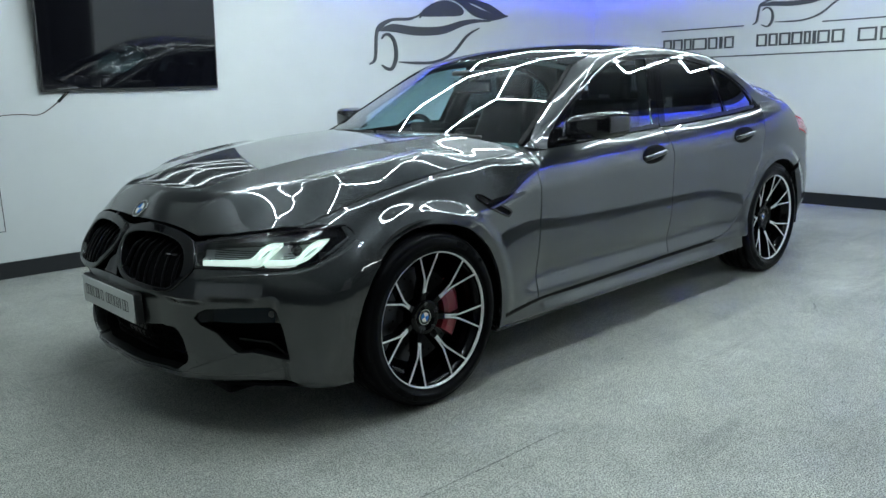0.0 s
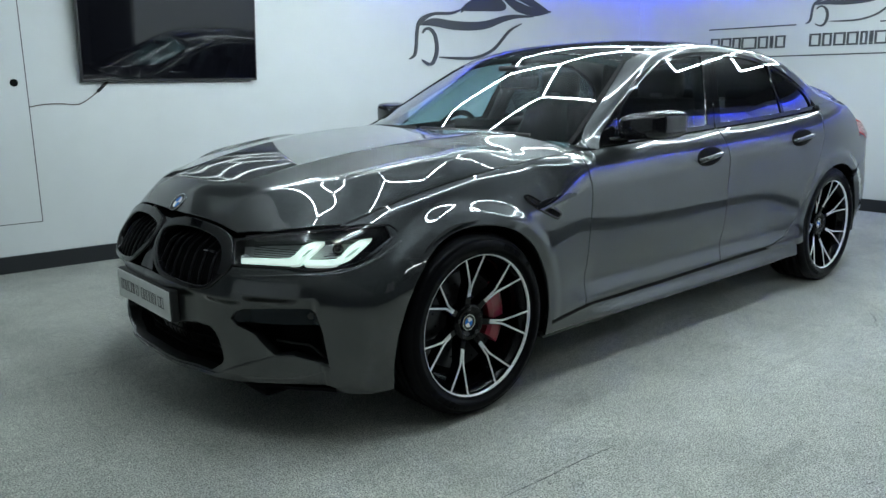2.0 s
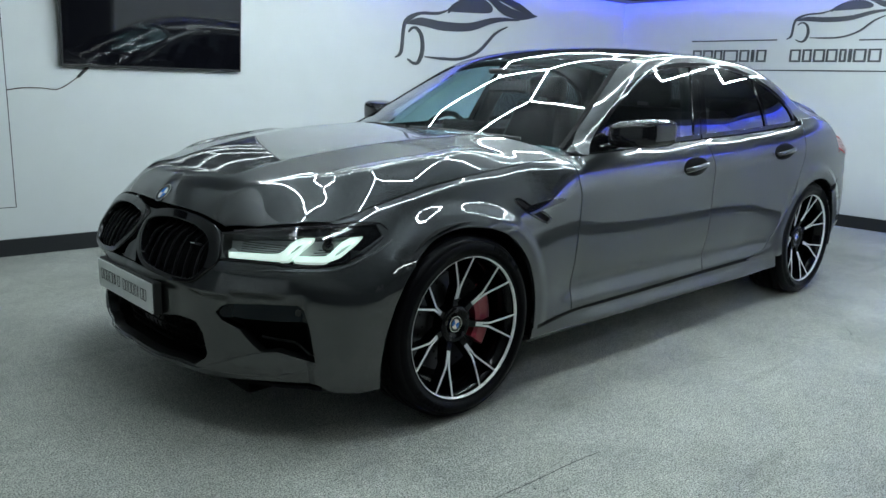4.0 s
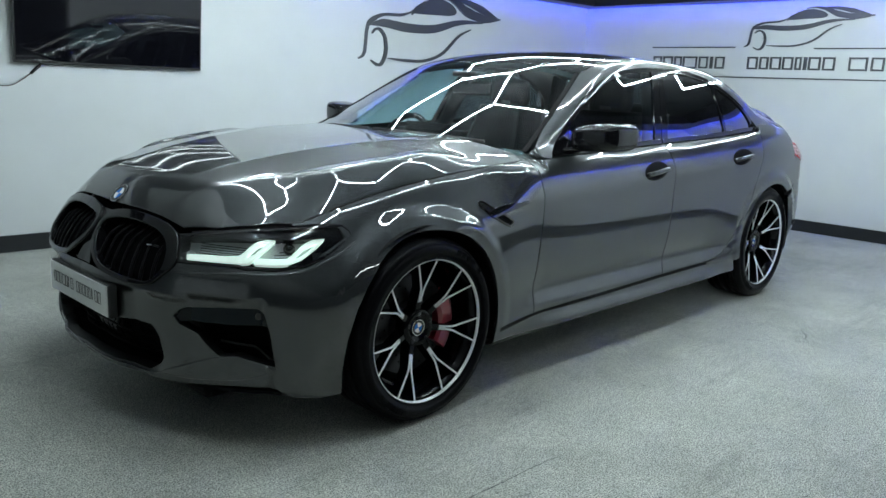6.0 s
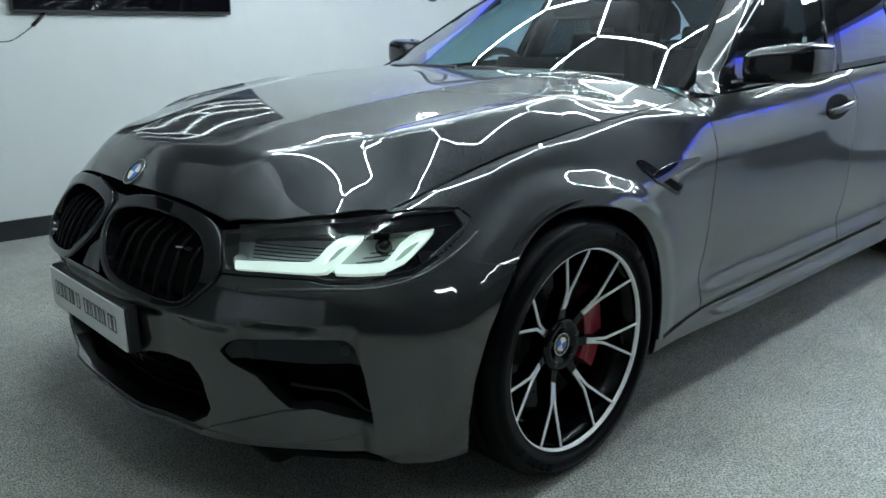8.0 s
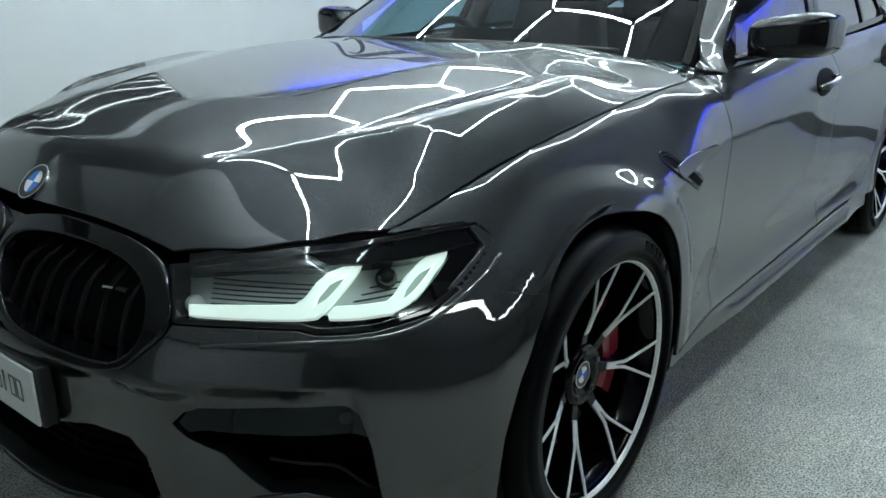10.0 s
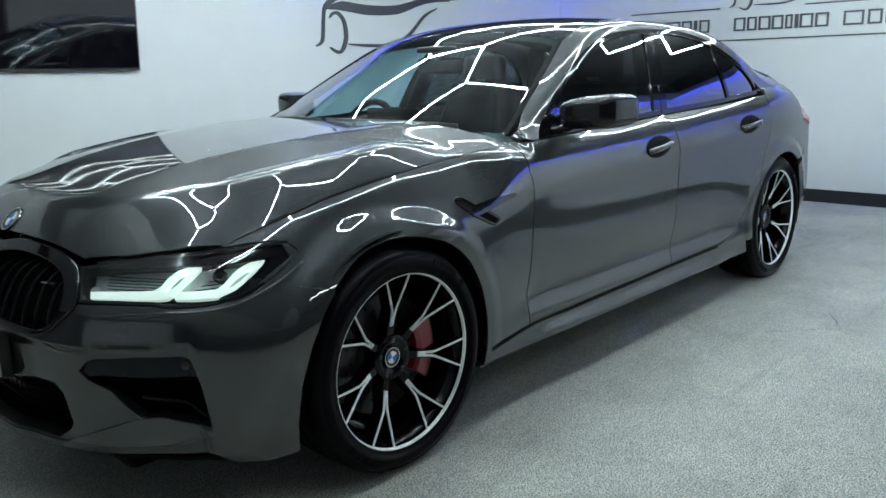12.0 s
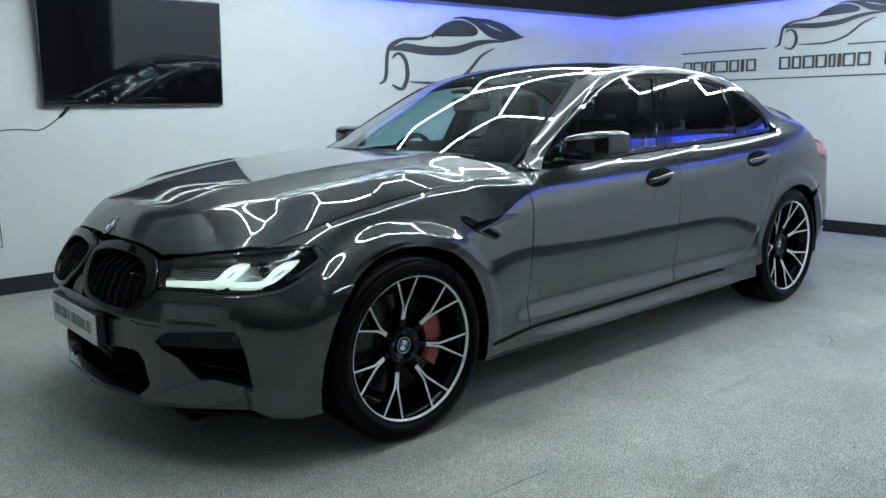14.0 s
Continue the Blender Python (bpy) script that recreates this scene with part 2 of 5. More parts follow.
def ray_nose(q):
    a = np.radians(q[:, 0] / DEG)
    w = np.stack([-np.cos(a), -np.sin(a), 0 * a], 1)
    return np.array([0.15, 0, 0]) + w * 1.4 + np.stack([0 * a, 0 * a, q[:, 1]], 1), -w * 0.9


def ray_wing(q):
    a = np.radians(q[:, 1] / 0.0082)
    w = np.stack([0 * a, -np.cos(a), np.sin(a)], 1)
    return np.stack([q[:, 0], 0 * a - 0.45, 0 * a + 0.55], 1) + w * 0.75, -w * 0.7


def wing_place(p):
    """A place on the wing as its own flat coordinates."""
    return (float(p[0]), math.degrees(math.atan2(p[2] - 0.55, -0.45 - p[1])) * 0.0082)


def ray_roof(q):
    a = np.radians(q[:, 1] / TURN_DEG)
    w = np.stack([0 * a, -np.cos(a), np.sin(a)], 1)
    return np.stack([q[:, 0], 0 * a, 0 * a + 0.95], 1) + w * 1.3, -w * 1.25


def meet(F, o, d, n=90):
    """Where each ray o + d first enters the form F, and the normal there."""
    s = np.linspace(0, 1, n)
    lo, hi = np.zeros(len(o)), np.ones(len(o))
    left = np.arange(len(o))
    for a, b in zip(s[:-1], s[1:]):
        v = F(*(o[left] + d[left] * b).T) < 0
        lo[left[v]], hi[left[v]] = a, b
        left = left[~v]
        if not len(left):
            break
    for _ in range(22):
        m = (lo + hi) / 2
        v = F(*(o + d * m[:, None]).T) < 0
        hi = np.where(v, m, hi); lo = np.where(v, lo, m)
    p = o + d * hi[:, None]
    e = 0.002
    g = np.stack([F(*(p + e * k).T) - F(*(p - e * k).T) for k in np.eye(3)], 1)
    return p, g / (np.linalg.norm(g, axis=1, keepdims=True) + 1e-9)


def panel(name, mat, parent, loop, rays, F, label="", holes=(), res=0.03, gap=0.002, depth=0.02, out=0.0, edge=0.0015, double=False):
    """A pressed panel of the form F inside a loop, with rounded and returned edges."""
    outer = inset(dense(loop, res * 0.7), gap)
    cut = [inset(dense(h, res * 0.5), -gap) for h in holes]
    q, f, rings = fill(outer, cut, res)
    p, n = meet(F, *rays(q))
    p = p + n * out
    verts, nor, faces = [p], [n], []
    a, b, c = p[f[:, 0]], p[f[:, 1]], p[f[:, 2]]
    flip = (np.cross(b - a, c - a) * n[f[:, 0]]).sum(1) < 0
    f[flip] = f[flip][:, ::-1]
    faces += f.tolist()
    if depth:
        k = len(p)
        for ring in rings:
            r = np.array(ring)
            t = np.roll(p[r], -1, 0) - np.roll(p[r], 1, 0)
            o = np.cross(t, n[r]); o /= np.linalg.norm(o, axis=1, keepdims=True) + 1e-12
            mid = p[f].mean(1)
            # outward means away from the panel's own triangles
            j = r[len(r) // 3]
            own = mid[(f == j).any(1)].mean(0) - p[j]
            if np.dot(o[len(r) // 3], own) > 0:
                o = -o
            m = len(r)
            ids = [r]
            for so, sn, nn in ((edge, -edge, n[r] + o), (edge * 1.3, -edge * 2, o), (edge * 1.3, -depth, o)):
                verts.append(p[r] + o * so + n[r] * sn)
                nor.append(nn / (np.linalg.norm(nn, axis=1, keepdims=True) + 1e-12))
                ids.append(np.arange(k, k + m)); k += m
            for u, w in zip(ids[:-1], ids[1:]):
                for i in range(m):
                    x = (i + 1) % m
                    qd = [u[i], u[x], w[x], w[i]]
                    faces.append(qd)
            # turn the quads to face outwards
            vv = np.concatenate(verts)
            g = faces[-3 * m:]
            del faces[-3 * m:]
            nn2 = np.concatenate(nor)
            for qd in g:
                w = np.cross(vv[qd[1]] - vv[qd[0]], vv[qd[2]] - vv[qd[0]])
                faces.append(qd if np.dot(w, nn2[qd[2]]) > 0 else qd[::-1])
    return mesh_part(name, np.concatenate(verts), faces, mat, parent, label, np.concatenate(nor))


def both(ob):
    mirror_part(ob)
    return ob


def lathe(profile, n=64, axis="y"):
    """A turned form: (radius, along) pairs round the y axis."""
    bm = bmesh.new()
    rings = []
    for r, h in profile:
        rings.append([bm.verts.new((r * math.cos(2 * math.pi * i / n), h, r * math.sin(2 * math.pi * i / n))) for i in range(n)])
    for a, b in zip(rings[:-1], rings[1:]):
        for i in range(n):
            bm.faces.new((a[i], a[(i + 1) % n], b[(i + 1) % n], b[i]))
    return bm


def tube(points, radius, n=8, closed=False, bm=None, flat=1.0):
    """A round bar along a line of points."""
    bm = bm or bmesh.new()
    p = [Vector(q) for q in points]
    rings = []
    for i, c in enumerate(p):
        a = p[i - 1] if i or closed else p[i]
        b = p[(i + 1) % len(p)] if i < len(p) - 1 or closed else p[i]
        t = (b - a).normalized()
        s = t.cross(Vector((0, 0, 1)))
        s = s.normalized() if s.length > 0.05 else t.cross(Vector((1, 0, 0))).normalized()
        u = s.cross(t)
        rings.append([bm.verts.new(c + (s * math.cos(2 * math.pi * k / n) + u * flat * math.sin(2 * math.pi * k / n)) * radius) for k in range(n)])
    for i in range(len(rings) if closed else len(rings) - 1):
        a, b = rings[i], rings[(i + 1) % len(rings)]
        for k in range(n):
            bm.faces.new((a[k], a[(k + 1) % n], b[(k + 1) % n], b[k]))
    if not closed:
        bm.faces.new(rings[0]); bm.faces.new(rings[-1])
    return bm


def plate_from(loop, to3d, thick, bm=None):
    """A flat cut-out: a 2D loop laid by to3d(u, v, height) with a thickness."""
    bm = bm or bmesh.new()
    loop = np.array(loop)
    q, f, rings = fill(loop, (), 10.0)
    top = [bm.verts.new(to3d(u, v, thick)) for u, v in q]
    for t in f:
        try:
            bm.faces.new([top[i] for i in t])
        except ValueError:
            pass
    low = [bm.verts.new(to3d(u, v, 0.0)) for u, v in loop]
    r = rings[0]
    for i in range(len(r)):
        j = (i + 1) % len(r)
        try:
            bm.faces.new((top[r[i]], top[r[j]], low[j], low[i]))
        except ValueError:
            pass
    return bm

# ---- the car's form ----
def spline(*pts):
    """A natural cubic through (position, value) pairs, straight outside them."""
    xs, ys = np.array(pts, float).T
    n, h = len(xs), np.diff(xs)
    m = np.zeros((n, n)); r = np.zeros(n); m[0, 0] = m[-1, -1] = 1
    for i in range(1, n - 1):
        m[i, i - 1:i + 2] = h[i - 1], 2 * (h[i - 1] + h[i]), h[i]
        r[i] = 6 * ((ys[i + 1] - ys[i]) / h[i] - (ys[i] - ys[i - 1]) / h[i - 1])
    k = np.linalg.solve(m, r)
    def value(x):
        x = np.asarray(x, float); c = np.clip(x, xs[0], xs[-1])
        i = np.clip(np.searchsorted(xs, c) - 1, 0, n - 2); a, b = xs[i + 1] - c, c - xs[i]
        v = (k[i] * a**3 + k[i + 1] * b**3) / (6 * h[i]) + (ys[i] / h[i] - k[i] * h[i] / 6) * a + (ys[i + 1] / h[i] - k[i + 1] * h[i] / 6) * b
        s0 = (ys[1] - ys[0]) / h[0] - h[0] / 6 * k[1]
        s1 = (ys[-1] - ys[-2]) / h[-1] + h[-1] / 6 * k[-2]
        return v + np.minimum(x - xs[0], 0) * s0 + np.maximum(x - xs[-1], 0) * s1
    return value


def step(a, b, x):
    u = np.clip((np.asarray(x, float) - a) / (b - a), 0, 1)
    return u * u * (3 - 2 * u)


def ramp(u, w):
    """Nought below 0 and rising by 1 above it, with a soft bend."""
    return 0.5 * (u + np.sqrt(u * u + w * w))


def soft_max(a, b, k):
    h = np.clip(0.5 + 0.5 * (a - b) / k, 0, 1)
    return a * h + b * (1 - h) + k * h * (1 - h)


# the car's own curves: x to its tail from the front axle, y to its right, z up
belt_z = spline((-0.6, 0.93), (0.2, 0.95), (0.66, 0.956), (0.9, 0.965), (1.25, 0.981), (1.69, 1.0), (2.49, 1.035), (2.82, 1.057), (3.3, 1.07), (4.0, 1.05))
half_width = spline((-0.6, 0.91), (-0.27, 0.946), (0, 0.951), (0.3, 0.942), (0.6, 0.928), (1.0, 0.924), (1.6, 0.925), (2.2, 0.926), (2.6, 0.937), (2.98, 0.951), (3.3, 0.938), (3.6, 0.905), (3.85, 0.85), (4.05, 0.78))
shoulder = spline((0, 0.080), (0.03, 0.050), (0.05, 0.036), (0.08, 0.021), (0.12, 0.006), (0.15, 0.0), (0.2, 0.0), (0.4, 0.0))
waist = spline((0.15, 0.05), (0.22, 0.034), (0.27, 0.022), (0.32, 0.008), (0.36, 0.015), (0.405, 0.024), (0.46, 0.017), (0.55, 0.006), (0.66, 0.001), (0.75, 0.0), (1.2, 0.0))
hood_z = spline((-0.9, 0.70), (-0.80, 0.745), (-0.76, 0.789), (-0.72, 0.825), (-0.68, 0.851), (-0.62, 0.875), (-0.56, 0.891), (-0.37, 0.937), (-0.16, 0.973), (0.07, 1.001), (0.33, 1.021), (0.6, 1.034))
trunk_z = spline((3.2, 1.16), (3.4, 1.125), (3.7, 1.105), (4.0, 1.085))
nose_r = spline((0, 1.038), (14, 1.058), (22, 1.078), (30, 1.10), (38, 1.114), (46, 1.12), (52, 1.107), (57, 1.098), (62, 1.080), (66, 1.066), (75, 1.035), (90, 1.0))
nose_in = spline((0.14, 0.06), (0.2, 0.02), (0.25, 0.006), (0.33, 0.004), (0.43, 0.004), (0.50, 0.001), (0.525, 0.0), (0.538, 0.0015), (0.552, 0.005), (0.60, 0.020), (0.63, 0.036), (0.72, 0.094), (0.78, 0.136), (0.9, 0.24))
tail_x = spline((0.2, 3.9), (0.35, 4.03), (0.5, 4.08), (0.7, 4.06), (0.9, 4.03), (1.05, 4.05), (1.12, 4.04))
glass_z = spline((0.30, 0.935), (0.48, 1.018), (0.8, 1.172), (1.1, 1.305), (1.33, 1.392), (1.55, 1.442), (1.85, 1.464), (2.15, 1.462), (2.45, 1.44), (2.75, 1.386), (3.05, 1.28), (3.35, 1.15), (3.5, 1.09), (3.8, 0.98))
lean = spline((0.6, 0.29), (1.2, 0.297), (1.9, 0.307), (2.5, 0.342), (2.9, 0.43), (3.4, 0.56), (3.9, 0.65))
window_y = spline((0.6, 0.80), (0.85, 0.815), (1.7, 0.828), (2.5, 0.826), (2.85, 0.826), (3.3, 0.80), (3.9, 0.72))


seam_y = spline((-0.6, 0.72), (-0.468, 0.733), (-0.35, 0.752), (-0.15, 0.776), (0.06, 0.792), (0.30, 0.800), (0.43, 0.805), (0.51, 0.810), (0.585, 0.816), (0.7, 0.825))
edge_drop = spline((-0.6, 0.140), (-0.4, 0.137), (-0.17, 0.123), (0.06, 0.111), (0.3, 0.099), (0.6, 0.088))


def hood_drop(x, a):
    """How far the hood lies below its flat middle: a fold, a slope, a narrow ledge, then the round outer part."""
    fold = np.clip(0.325 + 0.18 * (x + 0.36), 0.24, 0.45)
    edge = seam_y(x)
    past, a = np.maximum(a - edge, 0), np.minimum(a, edge)
    ledge = np.clip(0.562 + np.where(x > -0.36, 0.22, 0.62) * (x + 0.36), 0.28, 0.645)
    rim = ledge + 0.008 + 0.072 * step(-0.46, -0.24, x)
    slope = 0.102 * step(-0.75, -0.45, x)
    keep = slope * 1.65 * step(-0.50, -0.34, x)
    inner = slope * ramp(a - fold, 0.006) - keep * ramp(a - ledge, 0.006)
    left = edge_drop(x) - slope * (edge - fold) + keep * (edge - ledge)
    b = ramp(a - rim, 0.012) / (edge - rim)
    bend = 0.12 - 0.80 * step(-0.46, -0.62, x)
    drop = inner + left * ((1 - bend) * b + bend * b * b)
    soft = edge_drop(x) * (ramp(a - 0.40, 0.03) / (edge - 0.40)) ** 1.5
    fade = step(0.12, 0.46, x)
    return drop * (1 - fade) + soft * fade + 0.5 * past


def hood_top(x, a):
    """The hood: it rolls down to the nose in the middle and runs on flatter over the headlights."""
    x = np.minimum(x, 0.6)
    roll = hood_z(x)
    on = np.maximum(roll, 0.890 + 0.26 * (x + 0.56))
    return roll + 0.8 * step(0.24, 0.42, a) * (on - roll) * step(-0.52, -0.62, x) - hood_drop(x, a)


# over the wheel the wing falls steeply from the hood, then swells out to the arch
plain_in = spline((0.0, 0.0), (0.1, 0.02), (0.2, 0.09), (0.4, 0.30), (0.6, 0.53), (0.8, 0.765), (1.0, 0.99), (1.1, 1.10), (1.3, 1.32))
flare_in = spline((0.0, 0.0), (0.08, 0.0), (0.18, 0.02), (0.3, 0.095), (0.4, 0.25), (0.5, 0.42), (0.58, 0.55), (0.65, 0.65), (0.75, 0.75), (0.85, 0.843), (1.0, 0.98), (1.1, 1.075), (1.3, 1.27))


def crown(x, z):
    """The wing's round shoulder between its flank and the crease beside the hood."""
    x = np.minimum(x, 0.7)
    yc = seam_y(x) + 0.020
    zc = hood_z(np.minimum(x, 0.6)) - edge_drop(x) - 0.020
    wide = half_width(x) - yc
    h = 1.55 * wide
    u = np.maximum(z - (zc - h), 0) / h
    plain = plain_in(u)
    flare = 0.85 * step(0.40, 0.0, np.abs(x + 0.02))
    return wide * (plain * (1 - flare) + flare_in(u) * flare)


def side_width(x, z):
    t = step(0.38, 0.74, x)
    w = half_width(x) - (shoulder(np.maximum(belt_z(x) - z, 0)) + np.maximum(z - belt_z(x), 0) * 1.5) * t - crown(x, z) * (1 - t)
    w = w - waist(z) * step(0.42, 0.72, x) * (1 - 0.75 * step(2.15, 2.55, x)) - 0.6 * np.maximum(0.42 - z, 0) * step(3.2, 3.6, x)
    for ax in (0.0, 2.982):
        d = np.hypot(x - ax, z - 0.352)
        w = w + (0.0145 * step(0.475, 0.418, d) - 0.10 * np.clip(0.418 - d, 0, 0.06)) * (0.25 + 0.75 * step(0.42, 0.66, z))
    return w


brow_z = spline((0, 0.520), (14, 0.520), (22.4, 0.527), (27.5, 0.516), (30.5, 0.524), (34, 0.538), (38, 0.543), (44, 0.548), (60, 0.548))


def nose_angle(x, y):
    return np.degrees(np.arctan2(np.abs(y), np.maximum(0.15 - x, 1e-3)))


def lower(x, y, z):
    """Negative inside the body below the windows."""
    a = np.abs(y)
    side = a - side_width(x, z)
    top = z - (hood_top(x, a) + 0.6 * step(0.69, 1.0, x) * step(3.3, 3.1, x))
    f = nose_angle(x, y)
    up = nose_in(z) * np.where(z > 0.5, 1 - 0.5 * step(32, 62, f), 1) * (1 - step(66, 84, f))
    zc = brow_z(f)
    recess = 0.022 * step(zc + 0.002, zc - 0.014, z) * step(11, 19, f) * step(46.6 + 6 * (0.5 - z), 45.0 + 6 * (0.5 - z), f)
    nose = np.where(x < 0.1, np.hypot(x - 0.15, y) - nose_r(f) + up + recess, -0.5)
    tail = x - tail_x(z) + 0.02 + 0.35 * (a / 0.8) ** 3
    rear = z - (trunk_z(x) - 0.05 * (a / 0.7) ** 4 + 0.6 * (1 - step(3.1, 3.3, x)))
    v = soft_max(side, nose, 0.06)
    v = soft_max(v, top, 0.055 - 0.037 * step(-0.45, -0.1, x))
    v = soft_max(v, rear, 0.06)
    return soft_max(v, tail, 0.07)


def cabin(x, y, z):
    """Negative inside the roof and windows."""
    a = np.abs(y)
    side = (a - (window_y(x) - lean(x) * (z - belt_z(x)) - 0.30 * np.maximum(z - belt_z(x), 0) ** 2)) * 0.93
    u = x - (0.44 - 0.44 * step(0.9, 1.8, x) - 0.30 * step(2.4, 3.1, x)) * a * a
    top = (z - (glass_z(u) - (0.012 + 0.026 * step(0.9, 1.7, x)) * (a / 0.6) ** 2.4)) * 0.9
    return soft_max(side, top, 0.030)


def whole(x, y, z):
    a, b = lower(x, y, z), soft_max(cabin(x, y, z), belt_z(x) - 0.05 - z, 0.03)
    return -soft_max(-a, -b, 0.05)


# ---- the car ----
car = thing("saloon_car", "dark grey metallic sports saloon with lit headlights on pale floor", "car")


def deg(*pts):
    return np.array([(a * DEG, z) for a, z in pts])


def arc(cx, cz, r, a0, a1, n=28):
    return [(cx + r * math.cos(math.radians(a)), cz + r * math.sin(math.radians(a))) for a in np.linspace(a0, a1, n)]


HOOD_EDGE = [(x, -float(seam_y(x))) for x in (-0.468, -0.35, -0.25, -0.15, -0.05, 0.06, 0.18, 0.30, 0.43, 0.51, 0.585)] + [(0.64, -0.806)]
NOSE_EDGE = deg((0, 0.766), (5, 0.768), (12, 0.768), (19, 0.763), (24.5, 0.749), (28, 0.736), (35.5, 0.746), (42.6, 0.760), (49, 0.765), (54, 0.768))
HOOD_FRONT = [(float(p[0]), -abs(float(p[1]))) for p in meet(lower, *ray_nose(NOSE_EDGE))[0]]
HOOD_REAR = [(0.66, -0.72), (0.585, -0.58), (0.50, -0.35), (0.465, 0.0)]
half = HOOD_FRONT + HOOD_EDGE + HOOD_REAR
loop = half + [(x, -y) for x, y in half[-2:0:-1]]
panel("hood", PAINT, car, loop, ray_top, lower, "grey hood with a raised centre", res=0.018, gap=0.003, depth=0.010)

# front wing
SEAM = [wing_place(meet(lower, *ray_top(np.array([q])))[0][0]) for q in dense(HOOD_EDGE, 0.02, False)]
ARCH = 0.377
A0 = math.degrees(math.asin((0.631 - 0.352) / ARCH))
low_edge = [(-0.322, 0.722), (-0.43, 0.670), (-0.264, 0.631)] + arc(0.005, 0.352, ARCH, 180 - A0, -12, 60) + [(0.40, 0.282), (0.64, 0.302), (0.64, 0.40), (0.652, 0.54), (0.664, 0.73), (0.657, 0.85), (0.667, 0.953)]
high_edge = [(-0.39, 0.764), (-0.33, 0.762)]
on_flank = lambda pts: [wing_place(v) for v in meet(lower, *ray_side(np.array(pts)))[0]]
wing = on_flank(dense(low_edge, 0.02, False)) + on_flank([(0.73, 0.962), (0.70, 0.985), (0.665, 0.990)]) + SEAM[::-1] + on_flank(high_edge)
both(panel("front_wing", PAINT, car, wing, ray_wing, lower, res=0.012, gap=0.0036, depth=0.010))

# doors and flanks
SPLIT_F = [(0.64, 0.302), (0.64, 0.40), (0.652, 0.54), (0.664, 0.73), (0.657, 0.85), (0.667, 0.953)]
SPLIT_M = [(1.725, 0.322), (1.745, 0.45), (1.756, 0.553), (1.76, 0.756), (1.757, 0.9), (1.735, 1.000)]
SPLIT_R = [(2.25, 0.326), (2.40, 0.36), (2.52, 0.46), (2.64, 0.613), (2.74, 0.77), (2.785, 0.968), (2.83, 1.055)]
belt = [(x, float(belt_z(x)) - 0.004) for x in np.linspace(0.74, 1.70, 12)]
door = [(1.2, 0.312)] + SPLIT_M + belt[::-1] + SPLIT_F[::-1]
front_door = panel("front_door", PAINT, car, door[::-1], ray_side, lower, res=0.02, gap=0.0036, depth=0.008)
belt2 = [(x, float(belt_z(x)) - 0.004) for x in np.linspace(1.76, 2.80, 12)]
door = SPLIT_R + belt2[::-1] + SPLIT_M[::-1]
rear_door = panel("rear_door", PAINT, car, door, ray_side, lower, res=0.02, gap=0.0036, depth=0.008)
quarter = [(2.33, 0.300), (2.2, 0.318)] + SPLIT_R + [(2.86, 1.062), (2.90, 1.09), (3.2, 1.10), (3.45, 1.105), (3.62, 1.04), (3.70, 0.98), (3.70, 0.80), (3.19, 0.672)] + arc(2.982, 0.354, 0.378, 57, 188) + [(2.58, 0.295)]
both(panel("rear_quarter", PAINT, car, quarter, ray_side, whole, res=0.02, depth=0.010, gap=0.002))


def gap_shade(line, w=0.02):
    """A black band behind a shut line, painting in the gap's shade."""
    c = dense(line, 0.03, False)
    t = np.gradient(c, axis=0)
    t /= np.linalg.norm(t, axis=1, keepdims=True)
    n = np.stack([-t[:, 1], t[:, 0]], 1) * w
    both(panel("door_gap_shade", DEEP_BLACK, car, np.concatenate([c + n, (c - n)[::-1]]), ray_side, lower, res=0.03, gap=0, depth=0, out=-0.006))


for line in (SPLIT_F, SPLIT_M, SPLIT_R, [(0.41, 0.286), (0.64, 0.302), (1.2, 0.311), (1.725, 0.321), (2.25, 0.326)], [(-0.45, 0.665), (-0.25, 0.631)]):
    gap_shade(line)
# the same black band along the hood's edge, for the shade in its gap
hs = np.array(HOOD_EDGE)
t = np.gradient(hs, axis=0)
t /= np.linalg.norm(t, axis=1, keepdims=True)
n = np.stack([-t[:, 1], t[:, 0]], 1) * 0.018
both(panel("hood_gap_shade", DEEP_BLACK, car, np.concatenate([hs + n, (hs - n)[::-1]]), ray_top, lower, res=0.03, gap=0, depth=0, out=-0.007))

# sill skirt, its own shape below the doors
def skirt_form(x, y, z):
    w = half_width(x) - 0.016 + 0.019 * step(0.290, 0.232, z) * step(0.5, 0.95, x) * step(2.5, 2.2, x) - 0.05 * step(0.225, 0.19, z)
    return np.abs(y) - w


skirt = [(0.40, 0.285), (0.64, 0.300), (1.2, 0.308), (1.725, 0.318), (2.25, 0.322), (2.33, 0.300), (2.58, 0.29), (2.60, 0.215), (2.3, 0.205), (1.3, 0.195), (0.43, 0.185), (0.385, 0.22)]
both(panel("side_skirt", PAINT, car, skirt[::-1], ray_side, skirt_form, res=0.02, depth=0.05))

# front bumper with its openings
KIDNEY_LOW = [(0, 0.556), (4, 0.556), (9, 0.553), (14.8, 0.543), (20.5, 0.541), (24.5, 0.552), (27, 0.588), (28.9, 0.62)]
LAMP_LOW = [(29.4, 0.634), (35, 0.637), (41, 0.638), (42.5, 0.632), (48, 0.630), (53, 0.638), (57.1, 0.668)]
LIP = [(59.5, 0.2), (55.3, 0.192), (51, 0.20), (48.2, 0.235), (40.8, 0.235), (32.6, 0.222), (23.5, 0.208), (12.7, 0.212), (4, 0.216), (0, 0.216)]
half = KIDNEY_LOW + LAMP_LOW + [(62, 0.648), (66.9, 0.630), (64.4, 0.573), (62.3, 0.493), (60.4, 0.386), (59.5, 0.284)] + LIP
